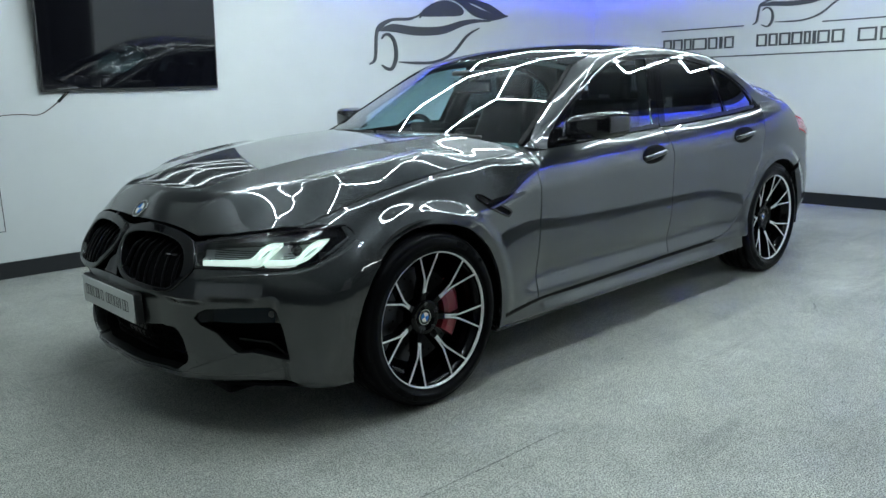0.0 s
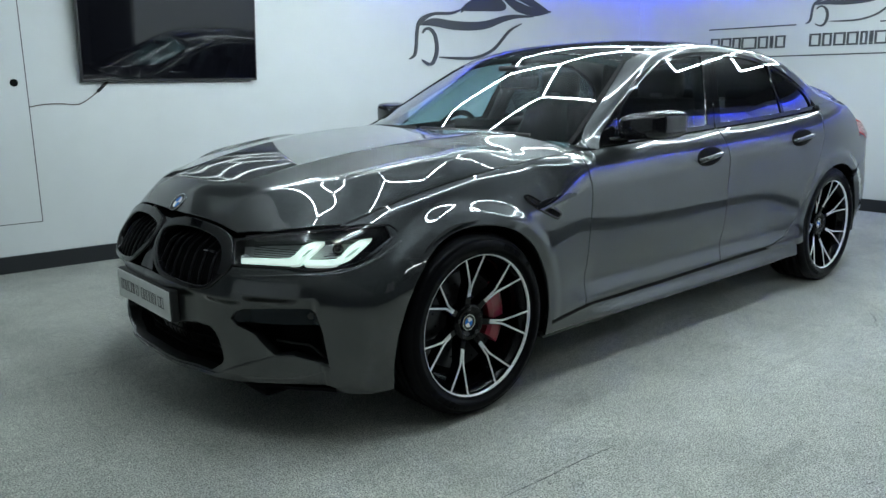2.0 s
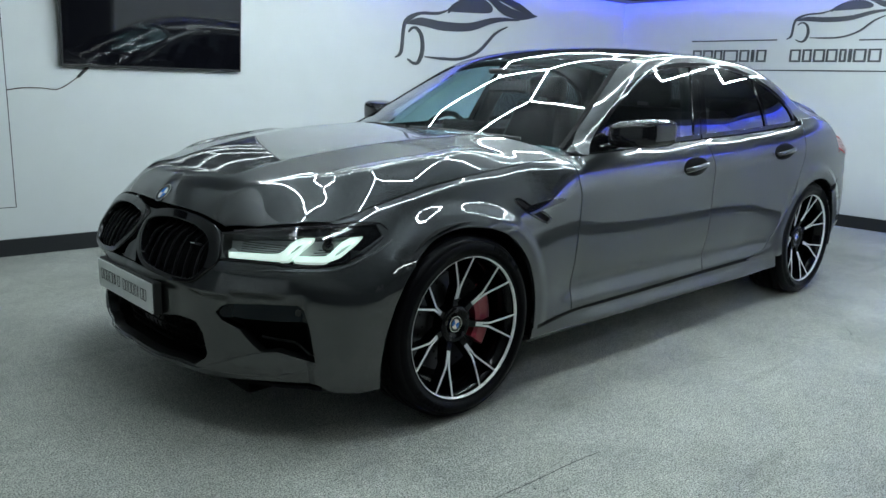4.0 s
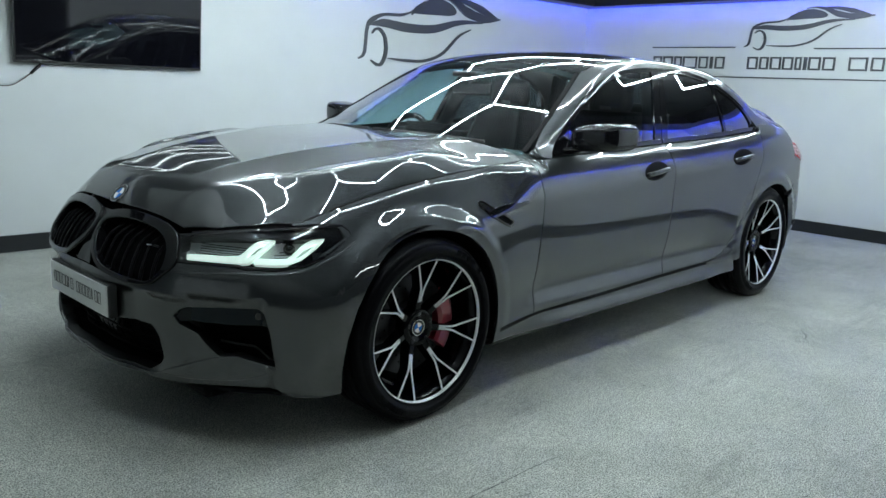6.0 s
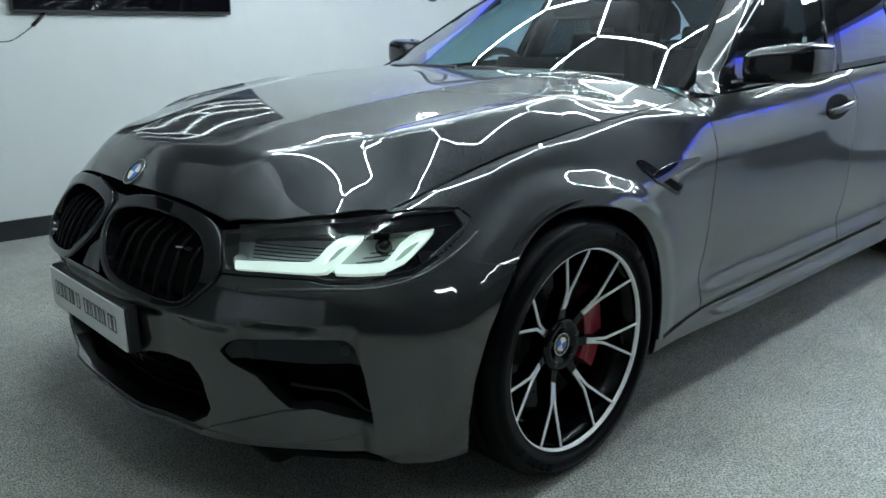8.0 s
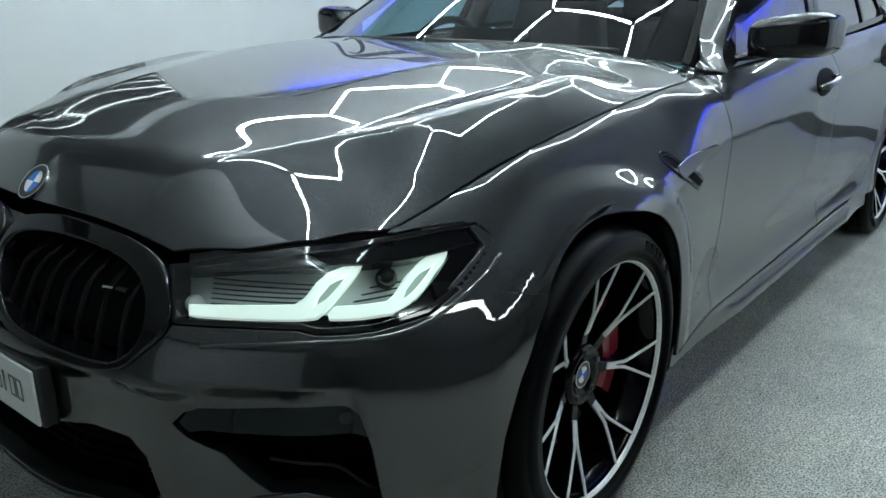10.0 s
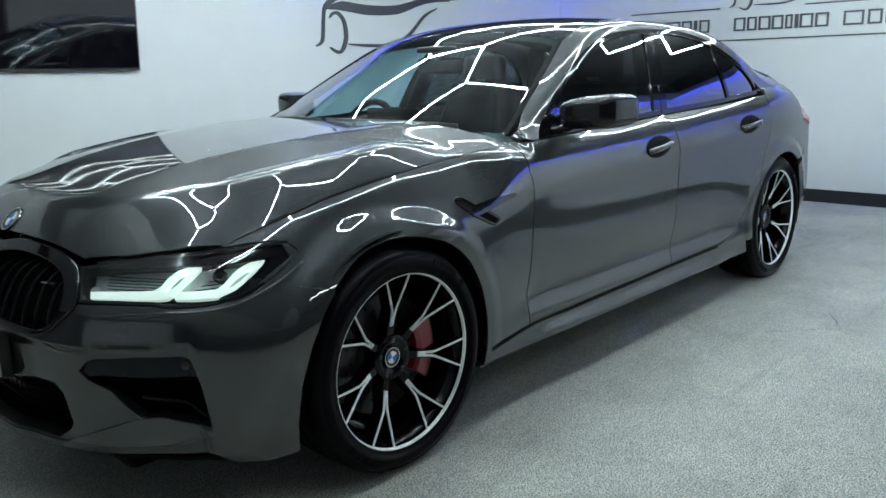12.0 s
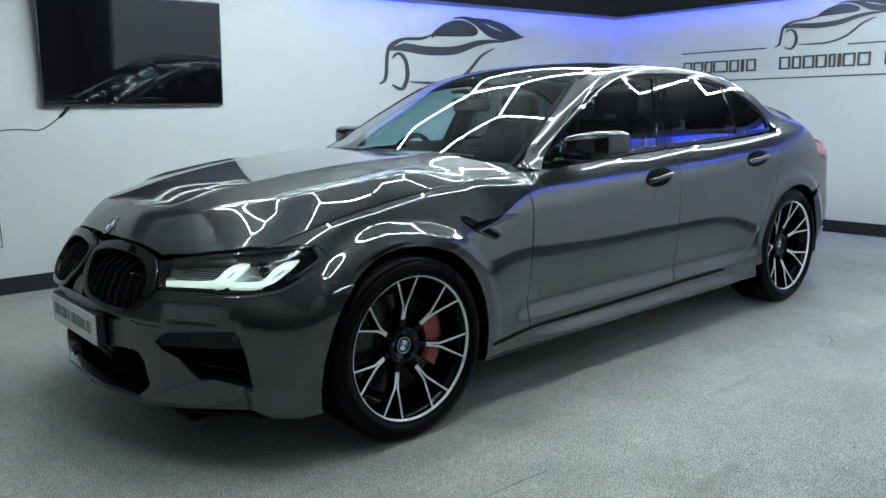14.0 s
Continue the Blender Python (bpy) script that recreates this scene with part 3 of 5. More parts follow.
loop = half + [(-a, z) for a, z in half[-2:0:-1]]
CURTAIN = [(28.6, 0.452), (30.0, 0.478), (31.6, 0.491), (38.8, 0.504), (44.7, 0.508), (46.0, 0.496), (47.0, 0.435), (47.8, 0.334), (47.9, 0.316), (45, 0.322), (41, 0.340), (37.8, 0.336), (36.0, 0.362), (33.6, 0.405), (30.0, 0.428)]
INTAKE = [(-12, 0.394), (0, 0.394), (12, 0.394), (19, 0.405), (23.2, 0.404), (25.0, 0.371), (26.2, 0.298), (25.5, 0.275), (22.3, 0.238), (12, 0.245), (0, 0.248)]
INTAKE = INTAKE + [(-a, z) for a, z in INTAKE[-2:2:-1]]
panel("front_bumper", PAINT, car, deg(*loop), ray_nose, lower, "grey bumper with three black intakes", holes=(deg(*CURTAIN), deg(*[(-a, z) for a, z in CURTAIN]), deg(*INTAKE)), res=0.02, depth=0.04)


# roof, pillars and glass
def over(x, y):
    """Place on the cabin above (x, y), as the roof's own coordinates."""
    p = meet(cabin, *ray_top(np.array([(x, y)])))[0][0]
    return (x, math.degrees(math.atan2(p[2] - 0.95, -p[1])) * TURN_DEG)


def beside(x, z, F=cabin):
    p = meet(F, *ray_side(np.array([(x, z)])))[0][0]
    return (x, math.degrees(math.atan2(z - 0.95, -p[1])) * TURN_DEG)


SCREEN_SIDE = [(0.70, -0.778), (0.78, -0.758), (0.964, -0.705), (1.15, -0.648), (1.31, -0.592)]
ROOF_SIDE = [(1.31, -0.592), (1.5, -0.58), (2.0, -0.565), (2.4, -0.552), (2.72, -0.54)]
REAR_SIDE = [(2.72, -0.54), (2.9, -0.565), (3.1, -0.60), (3.3, -0.63), (3.42, -0.645)]
DLO_TOP = [(0.79, 0.953), (0.88, 1.022), (0.98, 1.096), (1.10, 1.178), (1.233, 1.250), (1.38, 1.312), (1.53, 1.350), (1.69, 1.371), (1.865, 1.381), (2.112, 1.382), (2.3, 1.368), (2.49, 1.329), (2.67, 1.262), (2.80, 1.185), (2.85, 1.13), (2.862, 1.09), (2.85, 1.066)]
top_line = rounded(DLO_TOP, False, 3)
frame_loop = [over(x, y) for x, y in SCREEN_SIDE + ROOF_SIDE[1:] + REAR_SIDE[1:]] + [beside(3.45, 1.105, whole), beside(3.2, 1.10, whole), beside(2.90, 1.09, whole)] + [beside(x, z) for x, z in top_line[::-1]] + [beside(0.71, 0.965)]
both(panel("roof_side_frame", PAINT, car, frame_loop, ray_roof, whole, "grey pillar and roof rail", res=0.012, gap=0.001, depth=0.012))
half = [(1.305, 0.0), (1.308, -0.3)] + ROOF_SIDE + [(2.76, -0.3), (2.775, 0)]
roof_loop = half + [(x, -y) for x, y in half[-2:0:-1]]
panel("roof", DARK_PAINT, car, roof_loop, ray_top, cabin, "dark glossy roof panel", res=0.03, gap=0.002, depth=0.02)
half = [(0.40, 0.0), (0.43, -0.34), (0.52, -0.60), (0.66, -0.77)] + SCREEN_SIDE + [(1.30, -0.3), (1.295, 0)]
loop = half + [(x, -y) for x, y in half[-2:0:-1]]
windscreen = panel("windscreen", SCREEN_GLASS, car, loop, ray_top, cabin, "clear curved windscreen", res=0.03, gap=0.004, depth=0)
half = [(2.785, 0.0), (2.77, -0.3)] + REAR_SIDE + [(3.44, -0.4), (3.45, 0)]
loop = half + [(x, -y) for x, y in half[-2:0:-1]]
panel("rear_window", PRIVACY_GLASS, car, loop, ray_top, cabin, res=0.04, gap=0.004, depth=0)


edge_line = np.array(SCREEN_SIDE)
both(panel("screen_seal", DEEP_BLACK, windscreen, np.concatenate([edge_line + (0.0, 0.003), (edge_line + (0.0, 0.022))[::-1]]), ray_top, cabin, res=0.02, gap=0, depth=0.004, out=0.0035))
half = [(1.30, -0.592), (1.303, -0.3), (1.30, 0.0)]
line = np.array(half + [(x, -y) for x, y in half[-2::-1]])
panel("header_seal", DEEP_BLACK, windscreen, np.concatenate([line - (0.004, 0), (line - (0.045, 0))[::-1]]), ray_top, cabin, "black printed band along the glass top", res=0.03, gap=0, depth=0.0, out=-0.004)


def window(name, mat, parent, loop, out=-0.006):
    ob = panel(name, mat, parent, loop, ray_side, cabin, "", res=0.03, gap=0.0, depth=0, out=out)
    mirror_part(ob).visible_shadow = False
    ob.visible_shadow = False
    return ob


def clip_line(x0, x1):
    return [tuple(p) for p in top_line if x0 < p[0] < x1]


def dlo(x):
    return float(np.interp(x, top_line[:40, 0], top_line[:40, 1]))


def low(x):
    return float(belt_z(x)) + 0.004


window("front_window", SIDE_GLASS, front_door, [(0.80, 0.962)] + [(x, low(x)) for x in (0.9, 1.2, 1.5, 1.69)] + [(1.76, 1.2), (1.845, dlo(1.845))] + clip_line(0.80, 1.84)[::-1])
window("rear_window_pane", PRIVACY_GLASS, rear_door, [(x, low(x)) for x in (1.815, 2.1, 2.475)] + [(2.485, dlo(2.485))] + clip_line(1.96, 2.47)[::-1] + [(1.955, dlo(1.955)), (1.88, 1.2)])
window("quarter_window", PRIVACY_GLASS, rear_door, [(x, low(x)) for x in (2.50, 2.7, 2.84)] + [(2.855, 1.09), (2.845, 1.13)] + [tuple(p) for p in top_line[::-1] if 2.52 < p[0] < 2.84 and p[1] > 1.13] + [(2.515, dlo(2.515))])


def trim(name, mat, parent, loop, out=0.002, F=cabin, rays=ray_side, depth=0.008, label=""):
    return both(panel(name, mat, parent, loop, rays, F, label, res=0.03, gap=0, depth=depth, out=out))


trim("pillar_cover", GLOSS_BLACK, front_door, [(1.69, low(1.69)), (1.75, low(1.75)), (1.82, 1.2), (1.905, dlo(1.905)), (1.845, dlo(1.845)), (1.76, 1.2)])
trim("pillar_cover", GLOSS_BLACK, rear_door, [(1.757, low(1.757)), (1.815, low(1.815)), (1.88, 1.2), (1.955, dlo(1.955)), (1.91, dlo(1.91)), (1.826, 1.2)])
trim("window_divider", GLOSS_BLACK, rear_door, [(2.475, low(2.475)), (2.50, low(2.50)), (2.515, dlo(2.515)), (2.485, dlo(2.485))])
trim("mirror_triangle", GLOSS_BLACK, front_door, [(0.785, 0.955), (0.93, low(0.93)), (0.99, 1.075), (0.90, 1.02)], out=0.004)
inner = [(x, z - 0.020) for x, z in top_line[:-6]]
trim("window_frame_trim", GLOSS_BLACK, car, list(map(tuple, top_line[:-6])) + inner[::-1], out=0.003)
trim("rear_frame_trim", GLOSS_BLACK, car, [tuple(p) for p in top_line[-12:]] + [(2.83, 1.075), (2.835, 1.10), (2.815, 1.14), (2.775, 1.18), (2.72, 1.215)], out=0.003)


def strip(name, mat, parent, xs, rise, fall, out, F):
    lp = [(x, float(belt_z(x)) + fall) for x in xs] + [(x, float(belt_z(x)) + rise) for x in xs[::-1]]
    return both(panel(name, mat, parent, lp, ray_side, F, res=0.03, gap=0, depth=0.012, out=out))


strip("belt_trim", GLOSS_BLACK, front_door, list(np.linspace(0.76, 1.735, 10)), 0.014, -0.005, 0.012, cabin)
strip("belt_trim", GLOSS_BLACK, rear_door, list(np.linspace(1.75, 2.86, 10)), 0.014, -0.005, 0.012, cabin)
for d in (front_door, rear_door):
    two = mirror_part(d)

# tail
def ray_tail(q):
    a = np.radians(q[:, 0] / DEG)
    w = np.stack([np.cos(a), -np.sin(a), 0 * a], 1)
    return np.array([3.05, 0, 0]) + w * 1.5 + np.stack([0 * a, 0 * a, q[:, 1]], 1), -w * 1.2


panel("rear_bumper", PAINT, car, deg((-79.5, 0.63), (-70, 0.735), (-40, 0.82), (0, 0.82), (40, 0.82), (70, 0.735), (79.5, 0.63), (75, 0.5), (71.6, 0.36), (71, 0.25), (0, 0.25), (-71, 0.25), (-71.6, 0.36), (-75, 0.5)), ray_tail, lower, res=0.03, depth=0.03, out=-0.003)
panel("boot_lid", PAINT, car, deg((-54, 0.80), (0, 0.80), (54, 0.80), (54, 1.0), (30, 1.03), (0, 1.03), (-30, 1.03), (-54, 1.0)), ray_tail, lower, res=0.04, depth=0.03)
half = [(3.42, 0.0), (3.42, -0.60), (3.5, -0.64), (3.70, -0.66), (3.9, -0.62), (4.02, -0.4), (4.04, 0)]
panel("boot_top", PAINT, car, half + [(x, -y) for x, y in half[-2:0:-1]], ray_top, lower, res=0.04, depth=0.03)
both(panel("tail_lamp", TAIL_RED, car, deg((38, 0.86), (53, 0.85), (55, 0.90), (52, 0.965), (40, 0.97)), ray_tail, lower, "red tail lamp", res=0.03, gap=0, depth=0.02, out=0.006))
both(panel("tail_lamp", TAIL_RED, car, rounded([(3.315, 0.968), (3.325, 0.93), (3.36, 0.89), (3.42, 0.862), (3.52, 0.852), (3.60, 0.86), (3.60, 0.955), (3.45, 0.972)], True, 3), ray_side, lower, "red tail lamp", res=0.02, gap=0, depth=0.008, out=0.004, edge=0.002))
gap_shade([(3.19, 0.672), (3.30, 0.70), (3.45, 0.74), (3.60, 0.778)], 0.003)


# ---- grille, lamps and badges of the nose ----
def nose_line(pts):
    """Places on the nose for (angle, height, offset) rows."""
    pts = np.array(pts, float)
    p, n = meet(lower, *ray_nose(pts[:, :2] * (DEG, 1)))
    return [Vector(v) for v in p + n * pts[:, 2:3]]


def sealed(F, d):
    return lambda x, y, z: F(x, y, z) + d


KIDNEY = rounded([(1.0, 0.700), (2.6, 0.734), (6.5, 0.749), (12.1, 0.757), (19.3, 0.752), (24.3, 0.738), (27.4, 0.713), (28.7, 0.666), (28.8, 0.626), (26.9, 0.592), (24.3, 0.557), (20.5, 0.545), (14.8, 0.548), (9, 0.559), (5.2, 0.590), (1.8, 0.640)], True, 4)
K_IN = rounded([(2.2, 0.690), (4.6, 0.716), (10.8, 0.729), (17.9, 0.727), (22.8, 0.711), (25.4, 0.682), (26.3, 0.64), (25.9, 0.601), (23.8, 0.568), (21.2, 0.559), (14.5, 0.563), (8.8, 0.577), (6.2, 0.602), (3.0, 0.650)], True, 4)
K_IN = K_IN.mean(0) + (K_IN - K_IN.mean(0)) * (1.05, 1.06)
for side in (1, -1):
    flip = np.array([side, 1])
    frame_part = panel("kidney_grille", GLOSS_BLACK, car, deg(*(KIDNEY * flip)), ray_nose, lower, "gloss black kidney grille", holes=(deg(*(K_IN * flip)),), res=0.02, gap=0.0, depth=0.07, out=0.010, edge=0.004)
    panel("grille_backing", DEEP_BLACK, frame_part, deg(*(KIDNEY * flip)), ray_nose, sealed(lower, 0.075), res=0.04, gap=0.001, depth=0)
    for i in range(7):
        a = 5.6 + 3.0 * i
        inz = K_IN[np.abs(K_IN[:, 0] - a) < 1.2][:, 1]
        z0, z1 = inz.min() - 0.004, inz.max() + 0.004
        zs = np.linspace(z0, z1, 9)
        bend = [0.045 - 0.030 * min(1.0, (z1 - z) / (0.3 * (z1 - z0))) for z in zs]
        bm = tube(nose_line([(side * (a + 1.1 * step(0.6, 1.0, (z - z0) / (z1 - z0))), z, -b) for z, b in zip(zs, bend)]), 0.0065, 8)
        part("slat", bm, GRILLE_BLACK, frame_part, smooth=True)
bm = tube(nose_line([(20.2, 0.672, -0.008), (21.6, 0.673, -0.008)]), 0.006, 6, flat=0.6)
part("grille_badge", bm, CHROME, frame_part if side == 1 else car, "small chrome grille badge")
bm = tube(nose_line([(22.0, 0.673, -0.008), (23.4, 0.672, -0.008)]), 0.006, 6, flat=0.6)
part("grille_badge", bm, DISC, car, "small silver grille badge")
# the bridge between the kidneys
panel("grille_bridge", GLOSS_BLACK, car, deg((-3.2, 0.56), (3.2, 0.56), (2.2, 0.60), (1.6, 0.68), (3.0, 0.742), (-3.0, 0.742), (-1.6, 0.68), (-2.2, 0.60)), ray_nose, lower, res=0.02, gap=0, depth=0.03, out=-0.004)

# headlights
LAMP = [(29.4, 0.636), (35.1, 0.639), (41.2, 0.640), (42.5, 0.634), (48, 0.632), (52.9, 0.640), (57.0, 0.669), (62.1, 0.722), (61.8, 0.742), (60.2, 0.762), (56, 0.762), (49.3, 0.759), (42.6, 0.754), (35.5, 0.740), (27.9, 0.720), (28.4, 0.68)]
LAMP_IN = inset(dense(deg(*LAMP), 0.02), 0.009)
DRL_A = [(30.3, 0.657), (34.1, 0.661), (38.3, 0.664), (40.6, 0.667), (41.6, 0.678), (42.6, 0.698), (43.7, 0.711), (45.0, 0.717), (47.0, 0.719), (46.3, 0.706), (45.1, 0.688), (43.7, 0.666), (42.5, 0.650), (41.0, 0.647), (36.1, 0.645), (30.5, 0.643)]
SLIT_A = [(42.1, 0.662), (42.6, 0.683), (43.7, 0.702), (44.6, 0.708), (45.8, 0.711), (44.7, 0.692), (43.6, 0.675)]
DRL_B = [(44.3, 0.664), (46.9, 0.662), (49.2, 0.661), (50.2, 0.670), (51.6, 0.694), (53.0, 0.708), (54.3, 0.716), (56.4, 0.719), (55.7, 0.705), (54.3, 0.688), (52.8, 0.667), (51.3, 0.653), (49.7, 0.644), (46.9, 0.645), (43.8, 0.648), (43.7, 0.654)]
SLIT_B = [(50.5, 0.658), (51.1, 0.674), (52.3, 0.690), (53.5, 0.700), (55.2, 0.707), (54.0, 0.691), (52.8, 0.676), (51.7, 0.665)]
for side in (1, -1):
    f = np.array([side, 1])
    fl = lambda pts: [(a * side, z) for a, z in pts]
    lamp = panel("headlight", GLOSS_BLACK, car, deg(*fl(LAMP)), ray_nose, lower, "lit headlight with white light signatures", holes=(LAMP_IN * f,), res=0.02, gap=0.002, depth=0.085, edge=0.002)
    panel("reflector_back", LAMP_GREY, lamp, deg(*fl(LAMP)), ray_nose, sealed(lower, 0.065), res=0.03, gap=0.004, depth=0)
    panel("lens", LAMP_GLASS, lamp, LAMP_IN * f, ray_nose, lower, "clear lens", res=0.02, gap=-0.002, depth=0, out=-0.001).visible_shadow = False
    panel("running_light", DRL, lamp, deg(*fl(DRL_A)), ray_nose, sealed(lower, 0.022), "white light guide", holes=(deg(*fl(SLIT_A)),), res=0.012, gap=0, depth=0.02)
    panel("running_light", DRL, lamp, deg(*fl(DRL_B)), ray_nose, sealed(lower, 0.022), "white light guide", holes=(deg(*fl(SLIT_B)),), res=0.012, gap=0, depth=0.02)
    # black brow, stepped louvres and two projectors
    panel("brow", GLOSS_BLACK, lamp, deg(*fl([(28.2, 0.713), (33.7, 0.718), (40.6, 0.725), (45.0, 0.726), (47.4, 0.723), (50.4, 0.720), (52.8, 0.720), (56.6, 0.723), (59.3, 0.726), (61.6, 0.718), (61.4, 0.738), (59.6, 0.757), (50, 0.754), (42, 0.750), (34, 0.735)])), ray_nose, sealed(lower, 0.012), res=0.015, gap=0, depth=0.03)
    panel("end_cover", GLOSS_BLACK, lamp, deg(*fl([(49.8, 0.637), (53.2, 0.646), (56.9, 0.670), (61.4, 0.715), (59.3, 0.725), (57.0, 0.719), (54.8, 0.688), (52.0, 0.655), (49.8, 0.643)])), ray_nose, sealed(lower, 0.016), res=0.015, gap=0, depth=0.03)
    for k in range(6):
        z = 0.676 + 0.008 * k
        hi = 41.2 + 0.55 * k
        bm = tube(nose_line([(side * a, z + 0.0015 * (a - 30) / 10, -0.048) for a in np.linspace(31.5, hi, 6)]), 0.0016, 6)
        part("louvre", bm, DARK_PAINT, lamp, smooth=True)
    for k in range(4):
        z = 0.676 + 0.009 * k
        bm = tube(nose_line([(side * a, z, -0.048) for a in np.linspace(45.6 + 0.9 * k, 50.2 + 0.5 * k, 4)]), 0.0016, 6)
        part("louvre", bm, DARK_PAINT, lamp, smooth=True)
    for a, z, r in ((50.0, 0.712, 0.020), (29.9, 0.672, 0.017)):
        c, n = meet(lower, *ray_nose(np.array([(side * a * DEG, z)])))
        bm = bmesh.new()
        bmesh.ops.create_uvsphere(bm, u_segments=20, v_segments=12, radius=r)
        bmesh.ops.translate(bm, vec=Vector(c[0] - n[0] * 0.045), verts=bm.verts)
        part("projector", bm, GLOSS_BLACK if a > 40 else LAMP_GREY, lamp, "round projector lens", smooth=True)
    lip = [(32.5, 0.6075), (34, 0.610), (38.7, 0.617), (43.1, 0.622), (47.2, 0.6205), (50.4, 0.6225), (53.8, 0.634), (56.9, 0.656), (60.2, 0.682), (62.3, 0.705)]
    part("lamp_lip", tube(nose_line([(side * a, z, 0.0) for a, z in rounded(lip, False, 4)]), 0.0038, 8), PAINT, car, smooth=True)
    part("lamp_sensor", tube(nose_line([(side * 63.1, 0.660, -0.002), (side * 63.1, 0.660, 0.0015)]), 0.011, 16), PAINT, car, smooth=False)

# intakes
for side in (1, -1):
    fl = lambda pts: [(a * side, z) for a, z in pts]
    well = panel("side_intake", DEEP_BLACK, car, deg(*fl([(27, 0.52), (49, 0.52), (50, 0.255), (35, 0.255), (30, 0.34), (27, 0.42)])), ray_nose, sealed(lower, 0.12), "deep black air intake", res=0.03, gap=0, depth=0)
    panel("intake_cover", COVER, well, deg(*fl([(28.2, 0.430), (30.2, 0.477), (32.4, 0.495), (37, 0.504), (43.2, 0.506), (46.2, 0.50), (47.2, 0.452), (40, 0.446), (32, 0.445)])), ray_nose, sealed(lower, 0.008), "dark gloss cover with a sensor", res=0.02, gap=0, depth=0.05)
    part("park_sensor", tube(nose_line([(side * 44.9, 0.480, -0.012), (side * 44.9, 0.480, -0.006)]), 0.012, 16), SATIN_BLACK, well)
    path = [(37.0, 0.375), (40, 0.370), (43.4, 0.366), (44.6, 0.355), (46.2, 0.318), (47.6, 0.312)]
    part("intake_rail", tube(nose_line([(side * a, z, -0.045) for a, z in path]), 0.004, 8), SATIN_BLACK, well, smooth=True)
    panel("splitter_blade", PAINT, well, deg(*fl([(25.6, 0.246), (31, 0.287), (36.9, 0.327), (41, 0.339), (45, 0.321), (48.0, 0.306), (47.2, 0.292), (41.1, 0.265), (32.3, 0.249)])), ray_nose, lower, res=0.02, gap=0, depth=0.05, out=0.008, edge=0.003)
lip = [(a, z, 0.004) for a, z in rounded([(0, 0.240), (12, 0.237), (20, 0.232), (24.2, 0.234), (26, 0.243), (32.3, 0.247), (41.1, 0.262), (45, 0.279), (48.0, 0.300)], False, 4)]
for side in (1, -1):
    part("splitter_edge", tube(nose_line([(side * a, z, o) for a, z, o in lip]), 0.0032, 6), PAINT, car, smooth=True)
centre_well = panel("centre_intake", DEEP_BLACK, car, deg((-28, 0.46), (28, 0.46), (28, 0.19), (-28, 0.19)), ray_nose, sealed(lower, 0.13), "black central air intake", res=0.03, gap=0, depth=0)
part("radar_cover", new_box(-0.80, -0.09, 0.285, -0.775, 0.09, 0.385, bevel=0.008), SATIN_BLACK, centre_well)
for k in range(5):
    z = 0.262 + 0.03 * k
    part("mesh_bar", tube(nose_line([(a, z, -0.085) for a in np.linspace(-25, 25, 24)]), 0.0035, 6), DEEP_BLACK, centre_well, smooth=True)
for k in range(22):
    a = -24 + 48 * k / 21
    part("mesh_bar", tube(nose_line([(a + (1.1 if i % 2 else -1.1), 0.250 + 0.03 * i, -0.085) for i in range(6)]), 0.0025, 5), DEEP_BLACK, centre_well, smooth=True)

# badge on the hood
def roundel(parent, origin, normal, radius, spin=0.0):
    """A round badge: chrome rim, black ring, quarters of blue and white."""
    q = Vector(normal).to_track_quat("Z", "Y").to_matrix().to_4x4()
    m = Matrix.Translation(origin) @ q @ Matrix.Rotation(spin, 4, "Z")

    def disc(r0, r1, h0, h1, a0=0.0, a1=2 * math.pi, n=40):
        bm = bmesh.new()
        ang = np.linspace(a0, a1, n + 1)
        up = [[bm.verts.new(m @ Vector((r * math.cos(a), r * math.sin(a), h))) for a in ang] for r, h in ((r0, h1), (r1, h1), (r1 * 1.01, h0))]
        for u, w in zip(up[:-1], up[1:]):
            for i in range(n):
                bm.faces.new((u[i], u[i + 1], w[i + 1], w[i]))
        bmesh.ops.remove_doubles(bm, verts=bm.verts, dist=1e-6)
        return bm
    rim = part("badge", disc(radius * 0.93, radius, -0.001, 0.004), CHROME, parent, "round blue and white badge")
    part("badge_ring", disc(radius * 0.62, radius * 0.93, -0.001, 0.0035), GLOSS_BLACK, rim if parent is car else parent)
    for k in range(4):
        part("badge_quarter", disc(0.0, radius * 0.62, -0.001, 0.0032, k * math.pi / 2, (k + 1) * math.pi / 2, 10), (WHITE, BLUE)[k % 2], rim if parent is car else parent)
    return rim


p, n = meet(lower, *ray_top(np.array([(-0.732, 0.0)])))
roundel(car, p[0] + n[0] * 0.002, n[0], 0.041, math.radians(0))

# number plate on its black carrier
plate = part("number_plate", new_box(-0.906, -0.26, 0.405, -0.900, 0.26, 0.516, bevel=0.0025), PLATE, car, "white dealer plate with dark lettering bars")
part("plate_carrier", new_box(-0.899, -0.266, 0.399, -0.868, 0.266, 0.521, bevel=0.006), SATIN_BLACK, car)
for i, w in enumerate([0.020, 0.022, 0.018, 0.034, 0.022, 0.007, 0.022, 0, 0.022, 0.018, 0.022, 0.020, 0.016, 0.006, 0.022, 0.022]):
    if w:
        y = 0.222 - i * 0.0275
        bm = bmesh.new()
        for z0, z1, y0, y1 in ((0.442, 0.484, y - w, y - w + 0.0024), (0.442, 0.484, y - 0.0024, y), (0.4812, 0.484, y - w, y), (0.442, 0.4448, y - w, y)):
            box(bm, -0.9075, y0, z0, -0.9065, y1, z1)
        part("lettering_bar", bm, PLATE_INK, plate)


